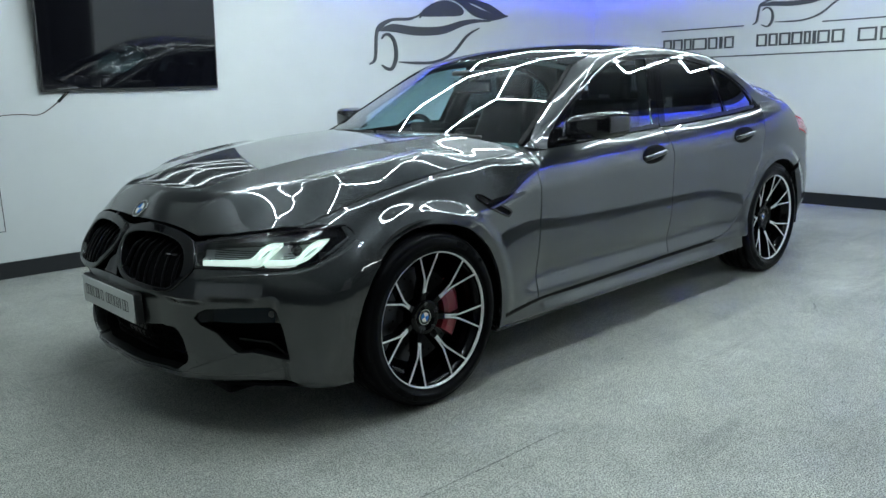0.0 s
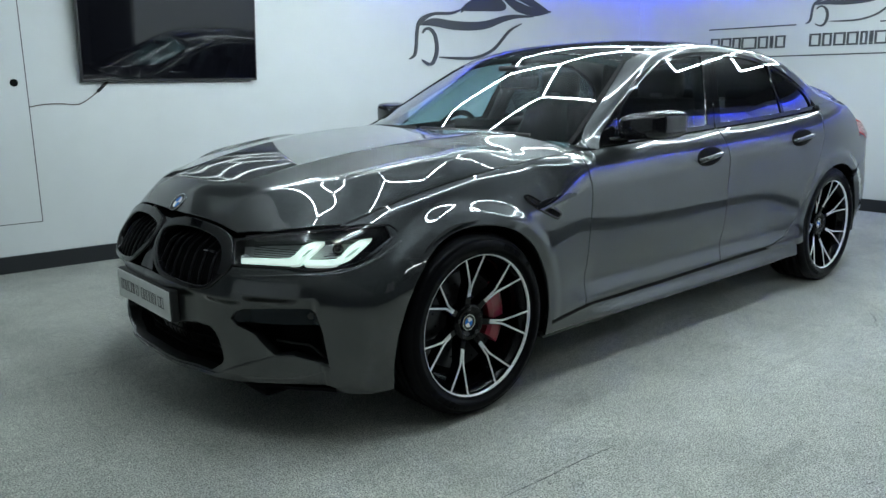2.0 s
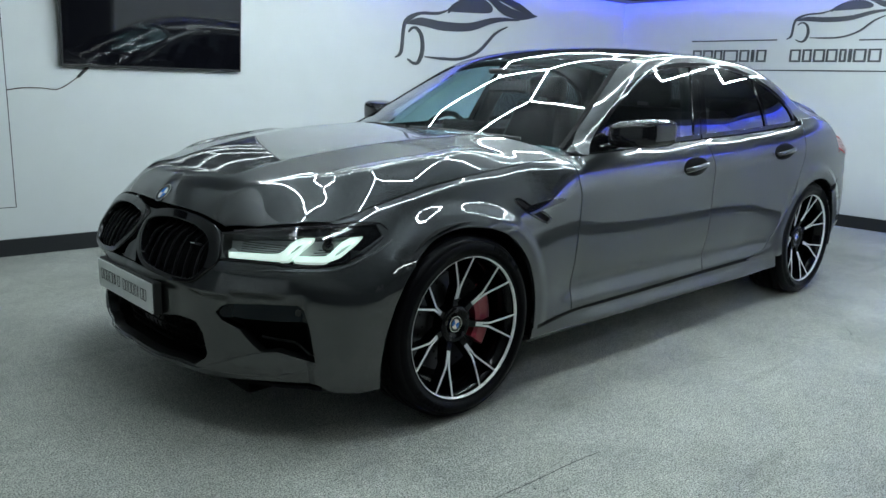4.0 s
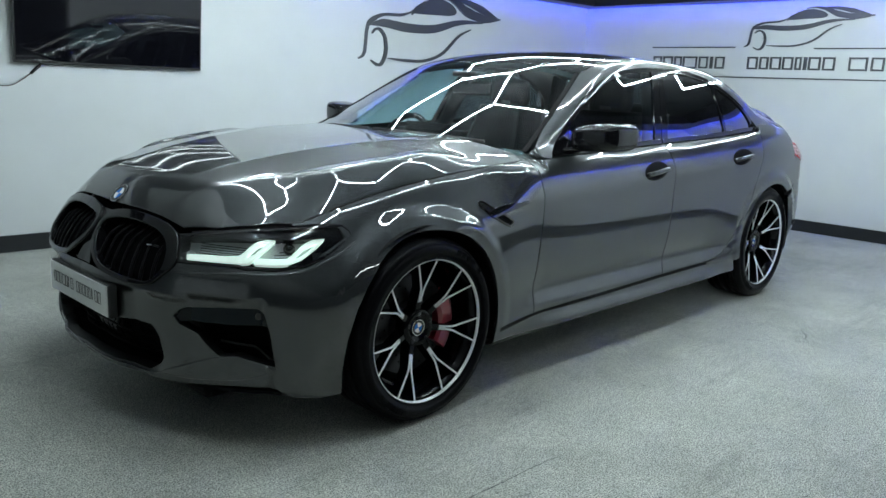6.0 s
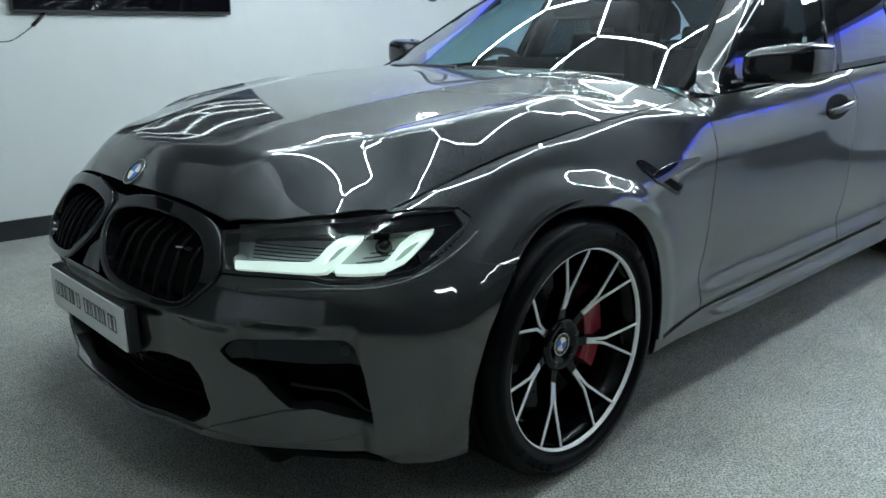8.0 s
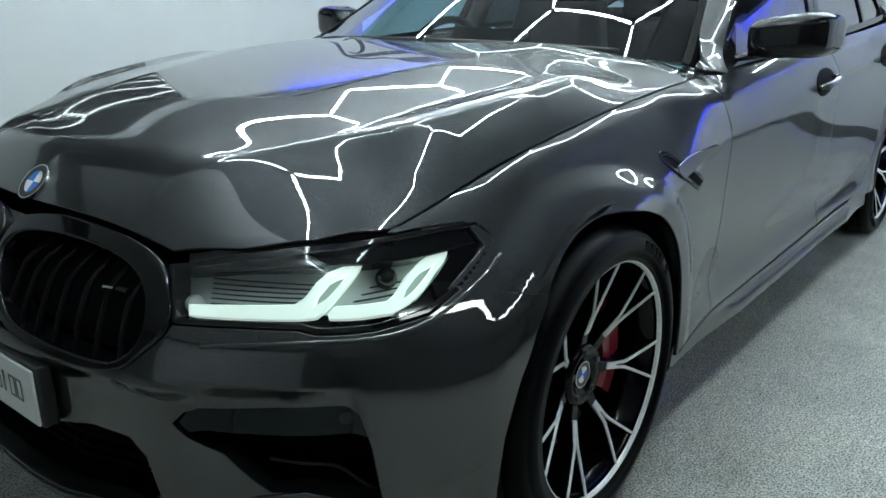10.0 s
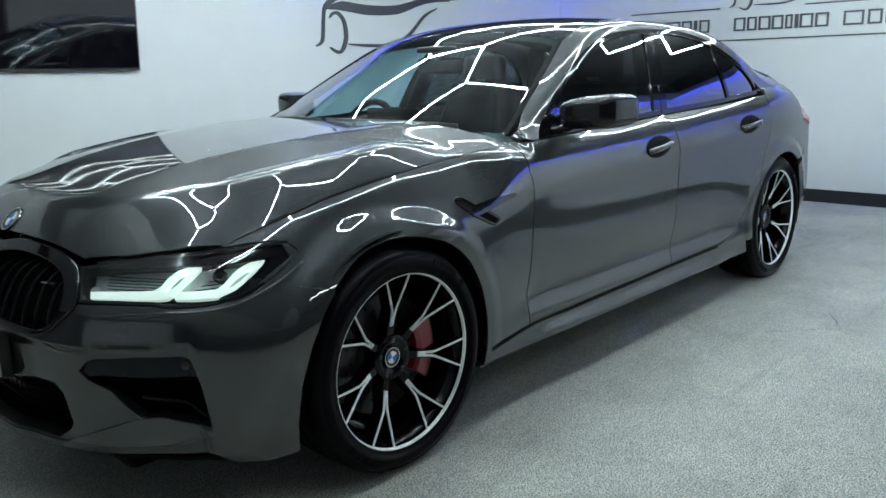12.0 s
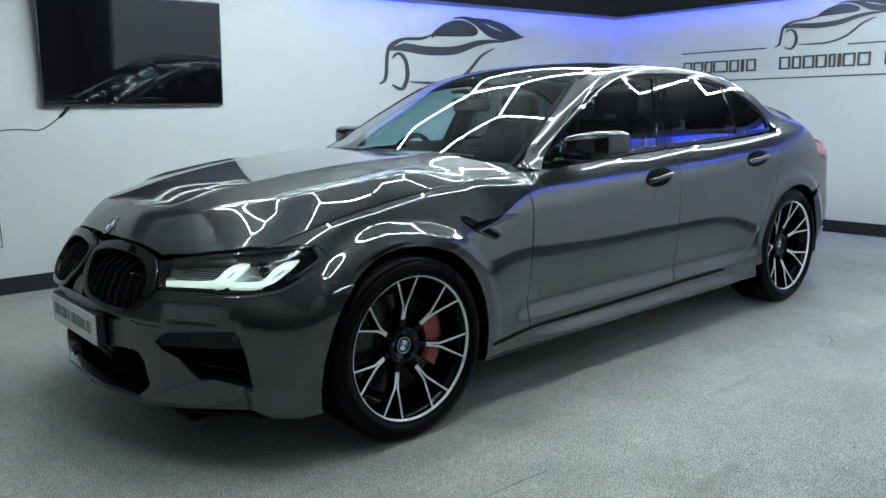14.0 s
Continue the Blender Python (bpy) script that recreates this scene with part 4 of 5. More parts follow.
# ---- things on the flanks ----
def flank_point(x, z, out=0.0, F=lower):
    p, n = meet(F, *ray_side(np.array([(x, z)])))
    return Vector(p[0] + n[0] * out)


def ellipse(cx, cz, a, b, tilt=0.0, n=28):
    c, s = math.cos(tilt), math.sin(tilt)
    return [(cx + a * math.cos(t) * c - b * math.sin(t) * s, cz + a * math.cos(t) * s + b * math.sin(t) * c) for t in np.linspace(0, 2 * math.pi, n, endpoint=False)]


# each handle's recess is a flat ellipse, its shade painted in as black
for dr, cx, cz in ((front_door, 1.570, 0.872), (rear_door, 2.520, 0.912)):
    both(panel("handle_cup_shade", DEEP_BLACK, dr, ellipse(cx, cz, 0.108, 0.043, 0.10), ray_side, lower, "black ellipse for the shade in the handle recess", res=0.012, gap=0, depth=0.004, out=0.003))
    pts = [flank_point(cx + u * 0.096, cz - 0.004 + u * 0.012, 0.004 + 0.030 * (1 - u**4)) for u in np.linspace(-1, 1, 11)]
    bm = tube(pts, 0.013, 10, flat=0.95)
    both(part("door_handle", bm, PAINT, dr, "grey pull handle", smooth=True))

# wing vent: black scoop and its blade
VENT = rounded([(0.281, 0.797), (0.290, 0.807), (0.314, 0.804), (0.356, 0.776), (0.440, 0.734), (0.454, 0.720), (0.440, 0.707), (0.42, 0.706), (0.335, 0.746), (0.293, 0.778)], True, 4)
both(panel("wing_vent", GLOSS_BLACK, car, VENT, ray_side, lower, "black side vent", holes=(inset(VENT, 0.0055),), res=0.008, gap=0, depth=0.012, out=0.0045, edge=0.002))
both(panel("vent_opening", DEEP_BLACK, car, inset(VENT, 0.003), ray_side, lower, res=0.010, gap=0, depth=0, out=0.0016))
both(panel("vent_blade", GLOSS_BLACK, car, rounded([(0.318, 0.766), (0.37, 0.780), (0.45, 0.789), (0.535, 0.793), (0.548, 0.788), (0.47, 0.773), (0.39, 0.757), (0.332, 0.748)], True, 3), ray_side, lower, "gloss black blade across the vent", res=0.010, gap=0, depth=0.010, out=0.006, edge=0.003))

# mirrors
def mirror_shell(power=0.48):
    bm = bmesh.new()
    nu, nv = 48, 28
    rows = []
    for j in range(nv + 1):
        v = -math.pi / 2 + math.pi * j / nv
        row = []
        for i in range(nu):
            u = 2 * math.pi * i / nu
            sp = lambda t, e: math.copysign(abs(t) ** e, t)
            y = sp(math.sin(v), 0.62)
            x = sp(math.cos(v), power) * sp(math.cos(u), 0.6)
            z = sp(math.cos(v), power) * sp(math.sin(u), 0.42)
            X = 1.005 + (0.088 - 0.02 * y) * x - 0.045 * y + (0.02 if x > 0 else 0)
            row.append(bm.verts.new((X, -0.955 + 0.108 * y, 1.046 + (0.062 - 0.006 * y) * z - 0.008 * y)))
        rows.append(row)
    for a, b in zip(rows[:-1], rows[1:]):
        for i in range(nu):
            bm.faces.new((a[i], a[(i + 1) % nu], b[(i + 1) % nu], b[i]))
    bmesh.ops.remove_doubles(bm, verts=bm.verts, dist=1e-5)
    return bm


cap = part("door_mirror", mirror_shell(), GLOSS_BLACK, car, "gloss black door mirror", smooth=True)
far_cap = mirror_part(cap)
far_cap.location = (0.03, -0.03, 0.010)
both(part("mirror_glass", new_box(1.112, -1.045, 1.005, 1.116, -0.875, 1.09, bevel=0.002), MIRROR, car))
bm = tube([(0.90, -0.822, 0.985), (0.955, -0.86, 0.992), (1.01, -0.92, 1.0)], 0.020, 10, flat=0.55)
both(part("mirror_arm", bm, GLOSS_BLACK, car, smooth=True))
bm = tube([(0.955, -0.855, 1.003), (1.02, -0.93, 1.006), (1.05, -1.03, 1.012)], 0.014, 10, flat=0.6)
both(part("mirror_arm", bm, GLOSS_BLACK, car, smooth=True))

# cowl and wipers below the windscreen
half = [(0.36, 0.0), (0.40, -0.35), (0.50, -0.64), (0.60, -0.79), (0.72, -0.78), (0.56, -0.60), (0.49, -0.34), (0.46, 0.0)]
cl = [(0.36, 0.0), (0.40, -0.35), (0.50, -0.64), (0.60, -0.79), (0.74, -0.775), (0.60, -0.60), (0.50, -0.34), (0.47, 0.0), (0.50, 0.34), (0.60, 0.60), (0.74, 0.775), (0.60, 0.79), (0.50, 0.64), (0.40, 0.35)]


def cowl_form(x, y, z):
    return z - (hood_z(np.minimum(x, 0.6)) - 0.035 - 0.05 * (np.abs(y) / 0.75) ** 4)


panel("cowl", SATIN_BLACK, car, cl, ray_top, cowl_form, res=0.03, gap=0, depth=0.02)
for y0, y1 in ((0.66, 0.02), (-0.02, -0.60)):
    pts = []
    for k in np.linspace(0, 1, 8):
        y = y0 + (y1 - y0) * k
        x = 0.455 + 0.40 * y * y + 0.03
        pts.append(Vector(meet(cabin, *ray_top(np.array([(x, y)])))[0][0]) + Vector((-0.004, 0, 0.010)))
    part("wiper", tube(pts, 0.007, 6), SATIN_BLACK, car, smooth=True)

# arch liners, floor pan and a dark inner shell
for ax, r in ((0.0, 0.395), (2.982, 0.395)):
    for s in (1, -1):
        bm = bmesh.new()
        ring = [[bm.verts.new((ax + r * math.cos(a), s * y, 0.352 + r * math.sin(a))) for a in np.linspace(-0.22, math.pi + 0.22, 30)] for y in (0.915, 0.56)]
        for i in range(29):
            bm.faces.new((ring[0][i], ring[0][i + 1], ring[1][i + 1], ring[1][i]))
        bm.faces.new(ring[1])
        part("arch_liner", bm, DEEP_BLACK, car)
part("floor_pan", new_box(-0.72, -0.60, 0.16, 3.85, 0.60, 0.22, bevel=0.02), DEEP_BLACK, car)
part("sill_box", new_box(0.42, -0.86, 0.19, 2.56, 0.86, 0.25, bevel=0.01), DEEP_BLACK, car)
part("nose_box", new_box(-0.70, -0.44, 0.20, -0.30, 0.44, 0.62, bevel=0.05), DEEP_BLACK, car)
tray = [(float(p.x), float(p.y)) for p in nose_line([(a, 0.23, -0.02) for a in np.linspace(-58, 58, 40)])]
part("undertray", plate_from(tray, lambda u, v, h: Vector((u, v, 0.205 + h)), 0.012), DEEP_BLACK, car)
part("bulkhead", new_box(0.42, -0.66, 0.25, 0.50, 0.66, 0.86, bevel=0.02), DEEP_BLACK, car)


# ---- wheels ----
def wheel(x, y, radius, side, turn, label):
    """side -1 faces the near flank; built facing -y, then turned for the far side."""
    r = radius
    body = part("wheel", lathe([(0.244, 0.11), (0.234, 0.02), (0.238, -0.06), (0.250, -0.100), (0.259, -0.112)], 72), RIM_BLACK, car, label, smooth=True)
    body.location = (x, y, r)
    body.rotation_euler = (0, 0, 0 if side < 0 else math.pi)
    w = 0.1375
    prof = [(0.258, 0.115), (0.282, w - 0.003), (0.308, w), (0.330, w - 0.010), (r - 0.010, w - 0.022), (r - 0.002, w - 0.040)]
    tread = []
    for g in (0.075, 0.027, -0.027, -0.075):
        tread += [(r, g + 0.006), (r - 0.007, g + 0.004), (r - 0.007, g - 0.004), (r, g - 0.006)]
    outer = [(q, -h) for q, h in prof[::-1]]
    outer = outer[:2] + [(0.331, -w + 0.008), (0.328, -w + 0.0105), (0.325, -w + 0.006)] + outer[3:-1] + [(0.286, -w + 0.004), (0.282, -w + 0.009), (0.276, -w + 0.008), (0.268, -w + 0.016)]
    part("tyre", lathe(prof + tread + outer, 96), RUBBER, body, "black low-profile tyre", smooth=True)
    # raised bars in place of the maker's lettering
    for start in (38, 218):
        for k, wide in enumerate((3.0, 4.4, 3.6, 3.8, 4.0)):
            a0 = math.radians(start + 5.6 * (k if k == 0 else k + 0.6))
            bm = bmesh.new()
            q0, q1 = 0.299, 0.321
            ring = []
            for f in np.linspace(0, 1, 4):
                a1 = a0 + math.radians(wide) * f
                ring.append([bm.verts.new((q * math.cos(a1), h, q * math.sin(a1))) for q, h in ((q0, -w + 0.004), (q0, -w - 0.0012), (q1, -w - 0.0008), (q1, -w + 0.006))])
            for u, v in zip(ring[:-1], ring[1:]):
                for i in range(3):
                    bm.faces.new((u[i], u[i + 1], v[i + 1], v[i]))
            bm.faces.new(ring[0]); bm.faces.new(ring[-1])
            part("lettering_bar", bm, DEEP_BLACK, body)
    part("rim_lip", lathe([(0.2765, -0.118), (0.276, -0.1245), (0.2725, -0.1262), (0.2690, -0.1245), (0.2665, -0.116)], 96), MACHINED, body, "bright machined lip", smooth=True)

    def face_y(q):
        return float(np.interp(q, [0.03, 0.10, 0.165, 0.264], [-0.060, -0.070, -0.092, -0.119]))

    def arm(path, w0, w1, lift, depth, mat, name, lab=""):
        """A tapered bar along (radius, angle) points."""
        bm = bmesh.new()
        rows = []
        n = len(path)
        for i, (q, a) in enumerate(path):
            a = math.radians(a)
            c = np.array([q * math.cos(a), q * math.sin(a)])
            qa, aa = path[max(i - 1, 0)]
            qb, ab = path[min(i + 1, n - 1)]
            d = np.array([qb * math.cos(math.radians(ab)) - qa * math.cos(math.radians(aa)), qb * math.sin(math.radians(ab)) - qa * math.sin(math.radians(aa))])
            d /= np.linalg.norm(d)
            s = np.array([-d[1], d[0]]) * (w0 + (w1 - w0) * i / (n - 1)) / 2
            f = face_y(q) - lift
            rows.append([bm.verts.new((c[0] + s[0] * k, f + e, c[1] + s[1] * k)) for k, e in ((1.25, depth), (1.0, 0.002), (0.85, 0.0), (-0.85, 0.0), (-1.0, 0.002), (-1.25, depth))])
        for u, v in zip(rows[:-1], rows[1:]):
            for k in range(6):
                bm.faces.new((u[k], u[(k + 1) % 6], v[(k + 1) % 6], v[k]))
        bm.faces.new(rows[0]); bm.faces.new(rows[-1])
        return part(name, bm, mat, body, lab)

    for k in range(7):
        a = turn + k * 360 / 7
        bm_path = [(0.055, a), (0.105, a), (0.155, a)]
        arm(bm_path, 0.030, 0.020, -0.002, 0.045, RIM_BLACK, "spoke")
        for s in (1, -1):
            p = [(0.150, a + s * 2.2), (0.163, a + s * 2.9), (0.215, a + s * 7.2), (0.266, a + s * 9.9)]
            arm(p, 0.013, 0.011, -0.002, 0.040, RIM_BLACK, "spoke")
            arm([(0.152, a + s * 2.4)] + p[1:], 0.0072, 0.0056, 0.0015, 0.004, MACHINED, "spoke_face")
            arm([(0.105, a + s * 2.6), (0.130, a + s * 2.2), (0.154, a + s * 2.3)], 0.0062, 0.0072, 0.0015, 0.004, MACHINED, "spoke_face")
        arm([(0.103, a), (0.130, a)], 0.016, 0.008, 0.0012, 0.004, MACHINED, "spoke_face")
    part("hub", lathe([(0.078, -0.02), (0.075, -0.060), (0.066, -0.072), (0.045, -0.066), (0.036, -0.058), (0.0, -0.058)], 40), RIM_BLACK, body, smooth=True)
    for k in range(5):
        a = math.radians(72 * k + 20)
        b = lathe([(0.0085, -0.05), (0.0085, -0.070), (0.006, -0.073), (0.0, -0.073)], 12)
        bmesh.ops.translate(b, vec=(0.057 * math.cos(a), 0, 0.057 * math.sin(a)), verts=b.verts)
        part("wheel_bolt", b, DISC, body)
    roundel(body, Vector((0, -0.060, 0)), (0, -1, 0), 0.031, math.radians(20))
    disc_bm = lathe([(0.19, -0.012), (0.19, 0.016), (0.10, 0.016)], 64)
    rings = lathe([(0.19, -0.012), (0.105, -0.012), (0.10, -0.02), (0.0, -0.02)], 64)
    part("brake_disc", disc_bm, DISC, body, smooth=False)
    part("brake_disc", rings, DISC, body, "drilled brake disc")
    for k in range(36):
        a, q = math.radians(10 * k), 0.125 + 0.022 * (k % 3)
        b = lathe([(0.0045, -0.0135), (0.0, -0.0135)], 8)
        bmesh.ops.translate(b, vec=(q * math.cos(a), 0, q * math.sin(a)), verts=b.verts)
        part("disc_hole", b, DEEP_BLACK, body)
    # caliper behind the axle in front, ahead of it at the tail
    bm = bmesh.new()
    mid = 0.0 if x < 1 else 180.0
    if side > 0:
        mid = 180.0 - mid
    rows = []
    for a in np.linspace(mid - 36, mid + 36, 13):
        a = math.radians(a)
        rows.append([bm.verts.new((q * math.cos(a), h, q * math.sin(a))) for q, h in ((0.118, -0.018), (0.118, -0.050), (0.135, -0.058), (0.185, -0.055), (0.205, -0.040), (0.205, -0.0))])
    for u, v in zip(rows[:-1], rows[1:]):
        for k in range(5):
            bm.faces.new((u[k], u[k + 1], v[k + 1], v[k]))
    bm.faces.new(rows[0]); bm.faces.new(rows[-1])
    part("brake_caliper", bm, CALIPER, body, "red brake caliper", smooth=False)
    part("inner_barrel", lathe([(0.225, 0.03), (0.12, 0.03), (0.0, 0.03)], 40), DEEP_BLACK, body)
    return body


for y in (-0.813, 0.813):
    wheel(0.0, y, 0.350, math.copysign(1, y), 93.5, "black and silver twin-spoke alloy wheel")
for y in (-0.800, 0.800):
    wheel(2.982, y, 0.354, math.copysign(1, y), 76.0, "black and silver twin-spoke alloy wheel")


# ---- inside the car ----
def cushion(x0, y0, z0, x1, y1, z1, b=0.04):
    bm = new_box(x0, y0, z0, x1, y1, z1, bevel=b, seg=4)
    return bm


part("cabin_floor", new_box(0.5, -0.76, 0.26, 3.2, 0.76, 0.32), DEEP_BLACK, car)
for s in (1, -1):
    part("door_lining", new_box(0.75, s * 0.80 - 0.02, 0.3, 3.2, s * 0.80 + 0.02, 0.95, bevel=0.01), TRIM_GREY, car)
# dashboard: a rounded shelf right across
bm = bmesh.new()
rows = []
for y in np.linspace(-0.76, 0.76, 25):
    lift = 0.022 * math.exp(-((y - 0.37) / 0.16) ** 2)
    ins = 0.44 * y * y
    rows.append([bm.verts.new((x + ins * 0.6, y, z)) for x, z in ((0.40, 0.90), (0.47, 0.955), (0.62, 0.968 + lift * 0.5), (0.80, 0.965 + lift), (0.88, 0.945 + lift), (0.905, 0.91), (0.90, 0.80), (0.86, 0.60))])
for u, v in zip(rows[:-1], rows[1:]):
    for k in range(7):
        bm.faces.new((u[k], u[k + 1], v[k + 1], v[k]))
dash = part("dashboard", bm, TRIM_GREY, car, "dark soft dashboard", smooth=True)
bm = new_box(0.885, -0.13, 0.955, 0.90, 0.19, 1.055, bevel=0.005)
part("dash_screen", bm, GLOSS_BLACK, dash)
part("centre_console", new_box(0.85, -0.13, 0.32, 2.0, 0.13, 0.66, bevel=0.04), TRIM_GREY, car)
# steering wheel on the far side
bm = bmesh.new()
c, ax = Vector((1.03, 0.37, 0.905)), Matrix.Rotation(math.radians(-66), 3, "Y")
tube([c + ax @ Vector((0.183 * math.cos(a), 0.183 * math.sin(a), 0)) for a in np.linspace(0, 2 * math.pi, 40, endpoint=False)], 0.016, 10, closed=True, bm=bm)
wheel_rim = part("steering_wheel", bm, LEATHER, car, "black leather steering wheel", smooth=True)
bm = bmesh.new()
for a in (180, 270, 90):
    a = math.radians(a)
    tube([c + ax @ Vector((0.04 * math.cos(a), 0.04 * math.sin(a), -0.02)), c + ax @ Vector((0.175 * math.cos(a), 0.175 * math.sin(a), 0))], 0.016, 8, bm=bm, flat=0.6)
part("wheel_spokes", bm, SATIN_BLACK, wheel_rim, smooth=True)
bm = bmesh.new()
bmesh.ops.create_uvsphere(bm, u_segments=18, v_segments=10, radius=0.07, matrix=Matrix.Translation(c + ax @ Vector((0, 0, -0.02))) @ ax.to_4x4() @ Matrix.Diagonal((1, 1, 0.4, 1)))
part("wheel_boss", bm, LEATHER, wheel_rim, smooth=True)


def seat(y):
    base = part("seat", cushion(1.30, y - 0.25, 0.40, 1.82, y + 0.25, 0.58, 0.06), LEATHER, car, "black leather sports seat")
    bm = bmesh.new()
    rows = []
    for t in np.linspace(0, 1, 9):
        z = 0.52 + 0.62 * t
        xx = 1.74 + 0.20 * t
        wd = 0.25 - 0.055 * step(0.55, 1.0, t)
        rows.append([bm.verts.new((xx + dx, y + wd * u, z)) for u, dx in ((-1, -0.06), (-0.8, -0.09), (-0.55, -0.02), (0, 0.0), (0.55, -0.02), (0.8, -0.09), (1, -0.06), (1, 0.09), (0.5, 0.12), (-0.5, 0.12), (-1, 0.09))])
    for u, v in zip(rows[:-1], rows[1:]):
        for k in range(11):
            bm.faces.new((u[k], u[(k + 1) % 11], v[(k + 1) % 11], v[k]))
    bm.faces.new(rows[0]); bm.faces.new(rows[-1])
    part("backrest", bm, LEATHER, base, smooth=True)
    part("headrest", cushion(1.90, y - 0.135, 1.135, 2.00, y + 0.135, 1.30, 0.04), LEATHER, base, smooth=True)
    part("headrest_badge", new_box(1.896, y - 0.035, 1.15, 1.905, y + 0.035, 1.168, bevel=0.002), DISC, base)
    return base


seat(-0.37)
seat(0.37)
rear = part("rear_bench", cushion(2.25, -0.66, 0.42, 2.75, 0.66, 0.62, 0.06), LEATHER, car, "black leather rear bench")
part("rear_backrest", cushion(2.72, -0.66, 0.55, 2.90, 0.66, 1.05, 0.06), LEATHER, rear)
for y in (-0.38, 0.0, 0.38):
    part("rear_headrest", cushion(2.83, y - 0.13, 1.04, 2.93, y + 0.13, 1.18, 0.035), LEATHER, rear)
part("parcel_shelf", new_box(2.88, -0.70, 1.0, 3.40, 0.70, 1.03), TRIM_GREY, car)
part("interior_mirror", new_box(1.165, -0.135, 1.200, 1.195, 0.135, 1.272, bevel=0.012, seg=3), GLOSS_BLACK, car, "black interior mirror")
part("mirror_foot", tube([(1.18, 0, 1.265), (1.16, 0, 1.30), (1.12, 0, 1.312)], 0.016, 8), SATIN_BLACK, car, smooth=True)
part("sensor_pod", new_box(1.09, -0.07, 1.295, 1.22, 0.07, 1.322, bevel=0.01), SATIN_BLACK, car)
# headlining and inner pillars
half = [(1.32, 0.0), (1.33, -0.56), (2.72, -0.52), (2.76, 0)]
panel("headlining", TRIM_GREY, car, half + [(x, -y) for x, y in half[-2:0:-1]], ray_top, sealed(cabin, 0.035), res=0.08, gap=0, depth=0)
for s in (1, -1):
    bm = tube([(1.72, s * 0.79, 0.9), (1.80, s * 0.72, 1.15), (1.88, s * 0.635, 1.36)], 0.045, 8)
    part("inner_pillar", bm, TRIM_GREY, car, smooth=True)
    pts = [Vector(meet(sealed(cabin, 0.03), *ray_top(np.array([(x, s * (abs(y) - 0.012))])))[0][0]) for x, y in SCREEN_SIDE]
    part("inner_pillar", tube(pts, 0.020, 8), TRIM_GREY, car, smooth=True)
    part("rear_pillar_lining", tube([(2.92, s * 0.76, 1.05), (2.85, s * 0.68, 1.22), (2.72, s * 0.57, 1.33)], 0.05, 8), TRIM_GREY, car, smooth=True)


# ---- the room ----
ROOM_Z, SOFFIT_Z, WALL_X = 2.36, 2.172, 5.895
LEAN_WALL = -0.0475   # the long wall runs slightly askew to the car


def wall_y(x):
    return 2.90 + LEAN_WALL * (x + 0.5)


def slab(name, corners, z0, z1, mat, label, category):
    bm = bmesh.new()
    lo, hi = [[bm.verts.new((x, y, z)) for x, y in corners] for z in (z0, z1)]
    bm.faces.new(lo); bm.faces.new(hi)
    for i in range(len(corners)):
        j = (i + 1) % len(corners)
        bm.faces.new((lo[i], lo[j], hi[j], hi[i]))
    return tagged(part(name, bm, mat), label, category, kind="structure")


XL, YN = -4.6, -5.2
YS, XS = -2.60, 1.6   # a nearer length of wall beside the car's tail
slab("floor", [(XL, YN), (WALL_X, YN), (WALL_X, wall_y(WALL_X)), (XL, wall_y(XL))], -0.1, 0.0, FLOOR, "pale grey speckled floor covering with wear marks", "floor")
slab("wall_north", [(XL, wall_y(XL)), (WALL_X, wall_y(WALL_X)), (WALL_X, wall_y(WALL_X) + 0.15), (XL, wall_y(XL) + 0.15)], 0, ROOM_Z, WALL, "white painted showroom wall", "wall")
slab("wall_east", [(WALL_X, YS), (WALL_X + 0.15, YS), (WALL_X + 0.15, wall_y(WALL_X) + 0.15), (WALL_X, wall_y(WALL_X) + 0.15)], 0, ROOM_Z, WALL, "white painted end wall with raised lettering", "wall")
slab("wall_south", [(XL, YN - 0.15), (XS + 0.15, YN - 0.15), (XS + 0.15, YN), (XL, YN)], 0, ROOM_Z, DIM_WALL, "charcoal painted wall", "wall")
slab("wall_south_return", [(XS, YN), (XS + 0.15, YN), (XS + 0.15, YS - 0.15), (XS, YS - 0.15)], 0, ROOM_Z, DIM_WALL, "unseen return wall darkened in colour to dim reflections", "wall")
slab("wall_south_near", [(XS, YS - 0.15), (WALL_X + 0.15, YS - 0.15), (WALL_X + 0.15, YS), (XS, YS)], 0, ROOM_Z, BRIGHT_WALL, "white painted wall", "wall")
slab("wall_west", [(XL - 0.15, YN - 0.15), (XL, YN - 0.15), (XL, wall_y(XL) + 0.15), (XL - 0.15, wall_y(XL) + 0.15)], 0, ROOM_Z, DIM_WALL, "unseen wall beside the shutter, darkened in colour to dim reflections", "wall")
XC = -0.95   # dark ceiling over the car ends here; white added before it brightens the nose
slab("ceiling", [(XC, YN), (WALL_X, YN), (WALL_X, wall_y(WALL_X)), (XC, wall_y(XC))], ROOM_Z, ROOM_Z + 0.1, CEILING, "dark ceiling carrying lamps", "ceiling")
slab("ceiling_west", [(XL, YN), (XC - 0.001, YN), (XC - 0.001, wall_y(XC)), (XL, wall_y(XL))], ROOM_Z, ROOM_Z + 0.1, BRIGHT_WALL, "unseen ceiling before the shutter, whitened to brighten the nose", "ceiling")
# soffits stand off the walls, with a blue strip in the slot
D, BOX = 0.07, 0.22
yE = wall_y(WALL_X)


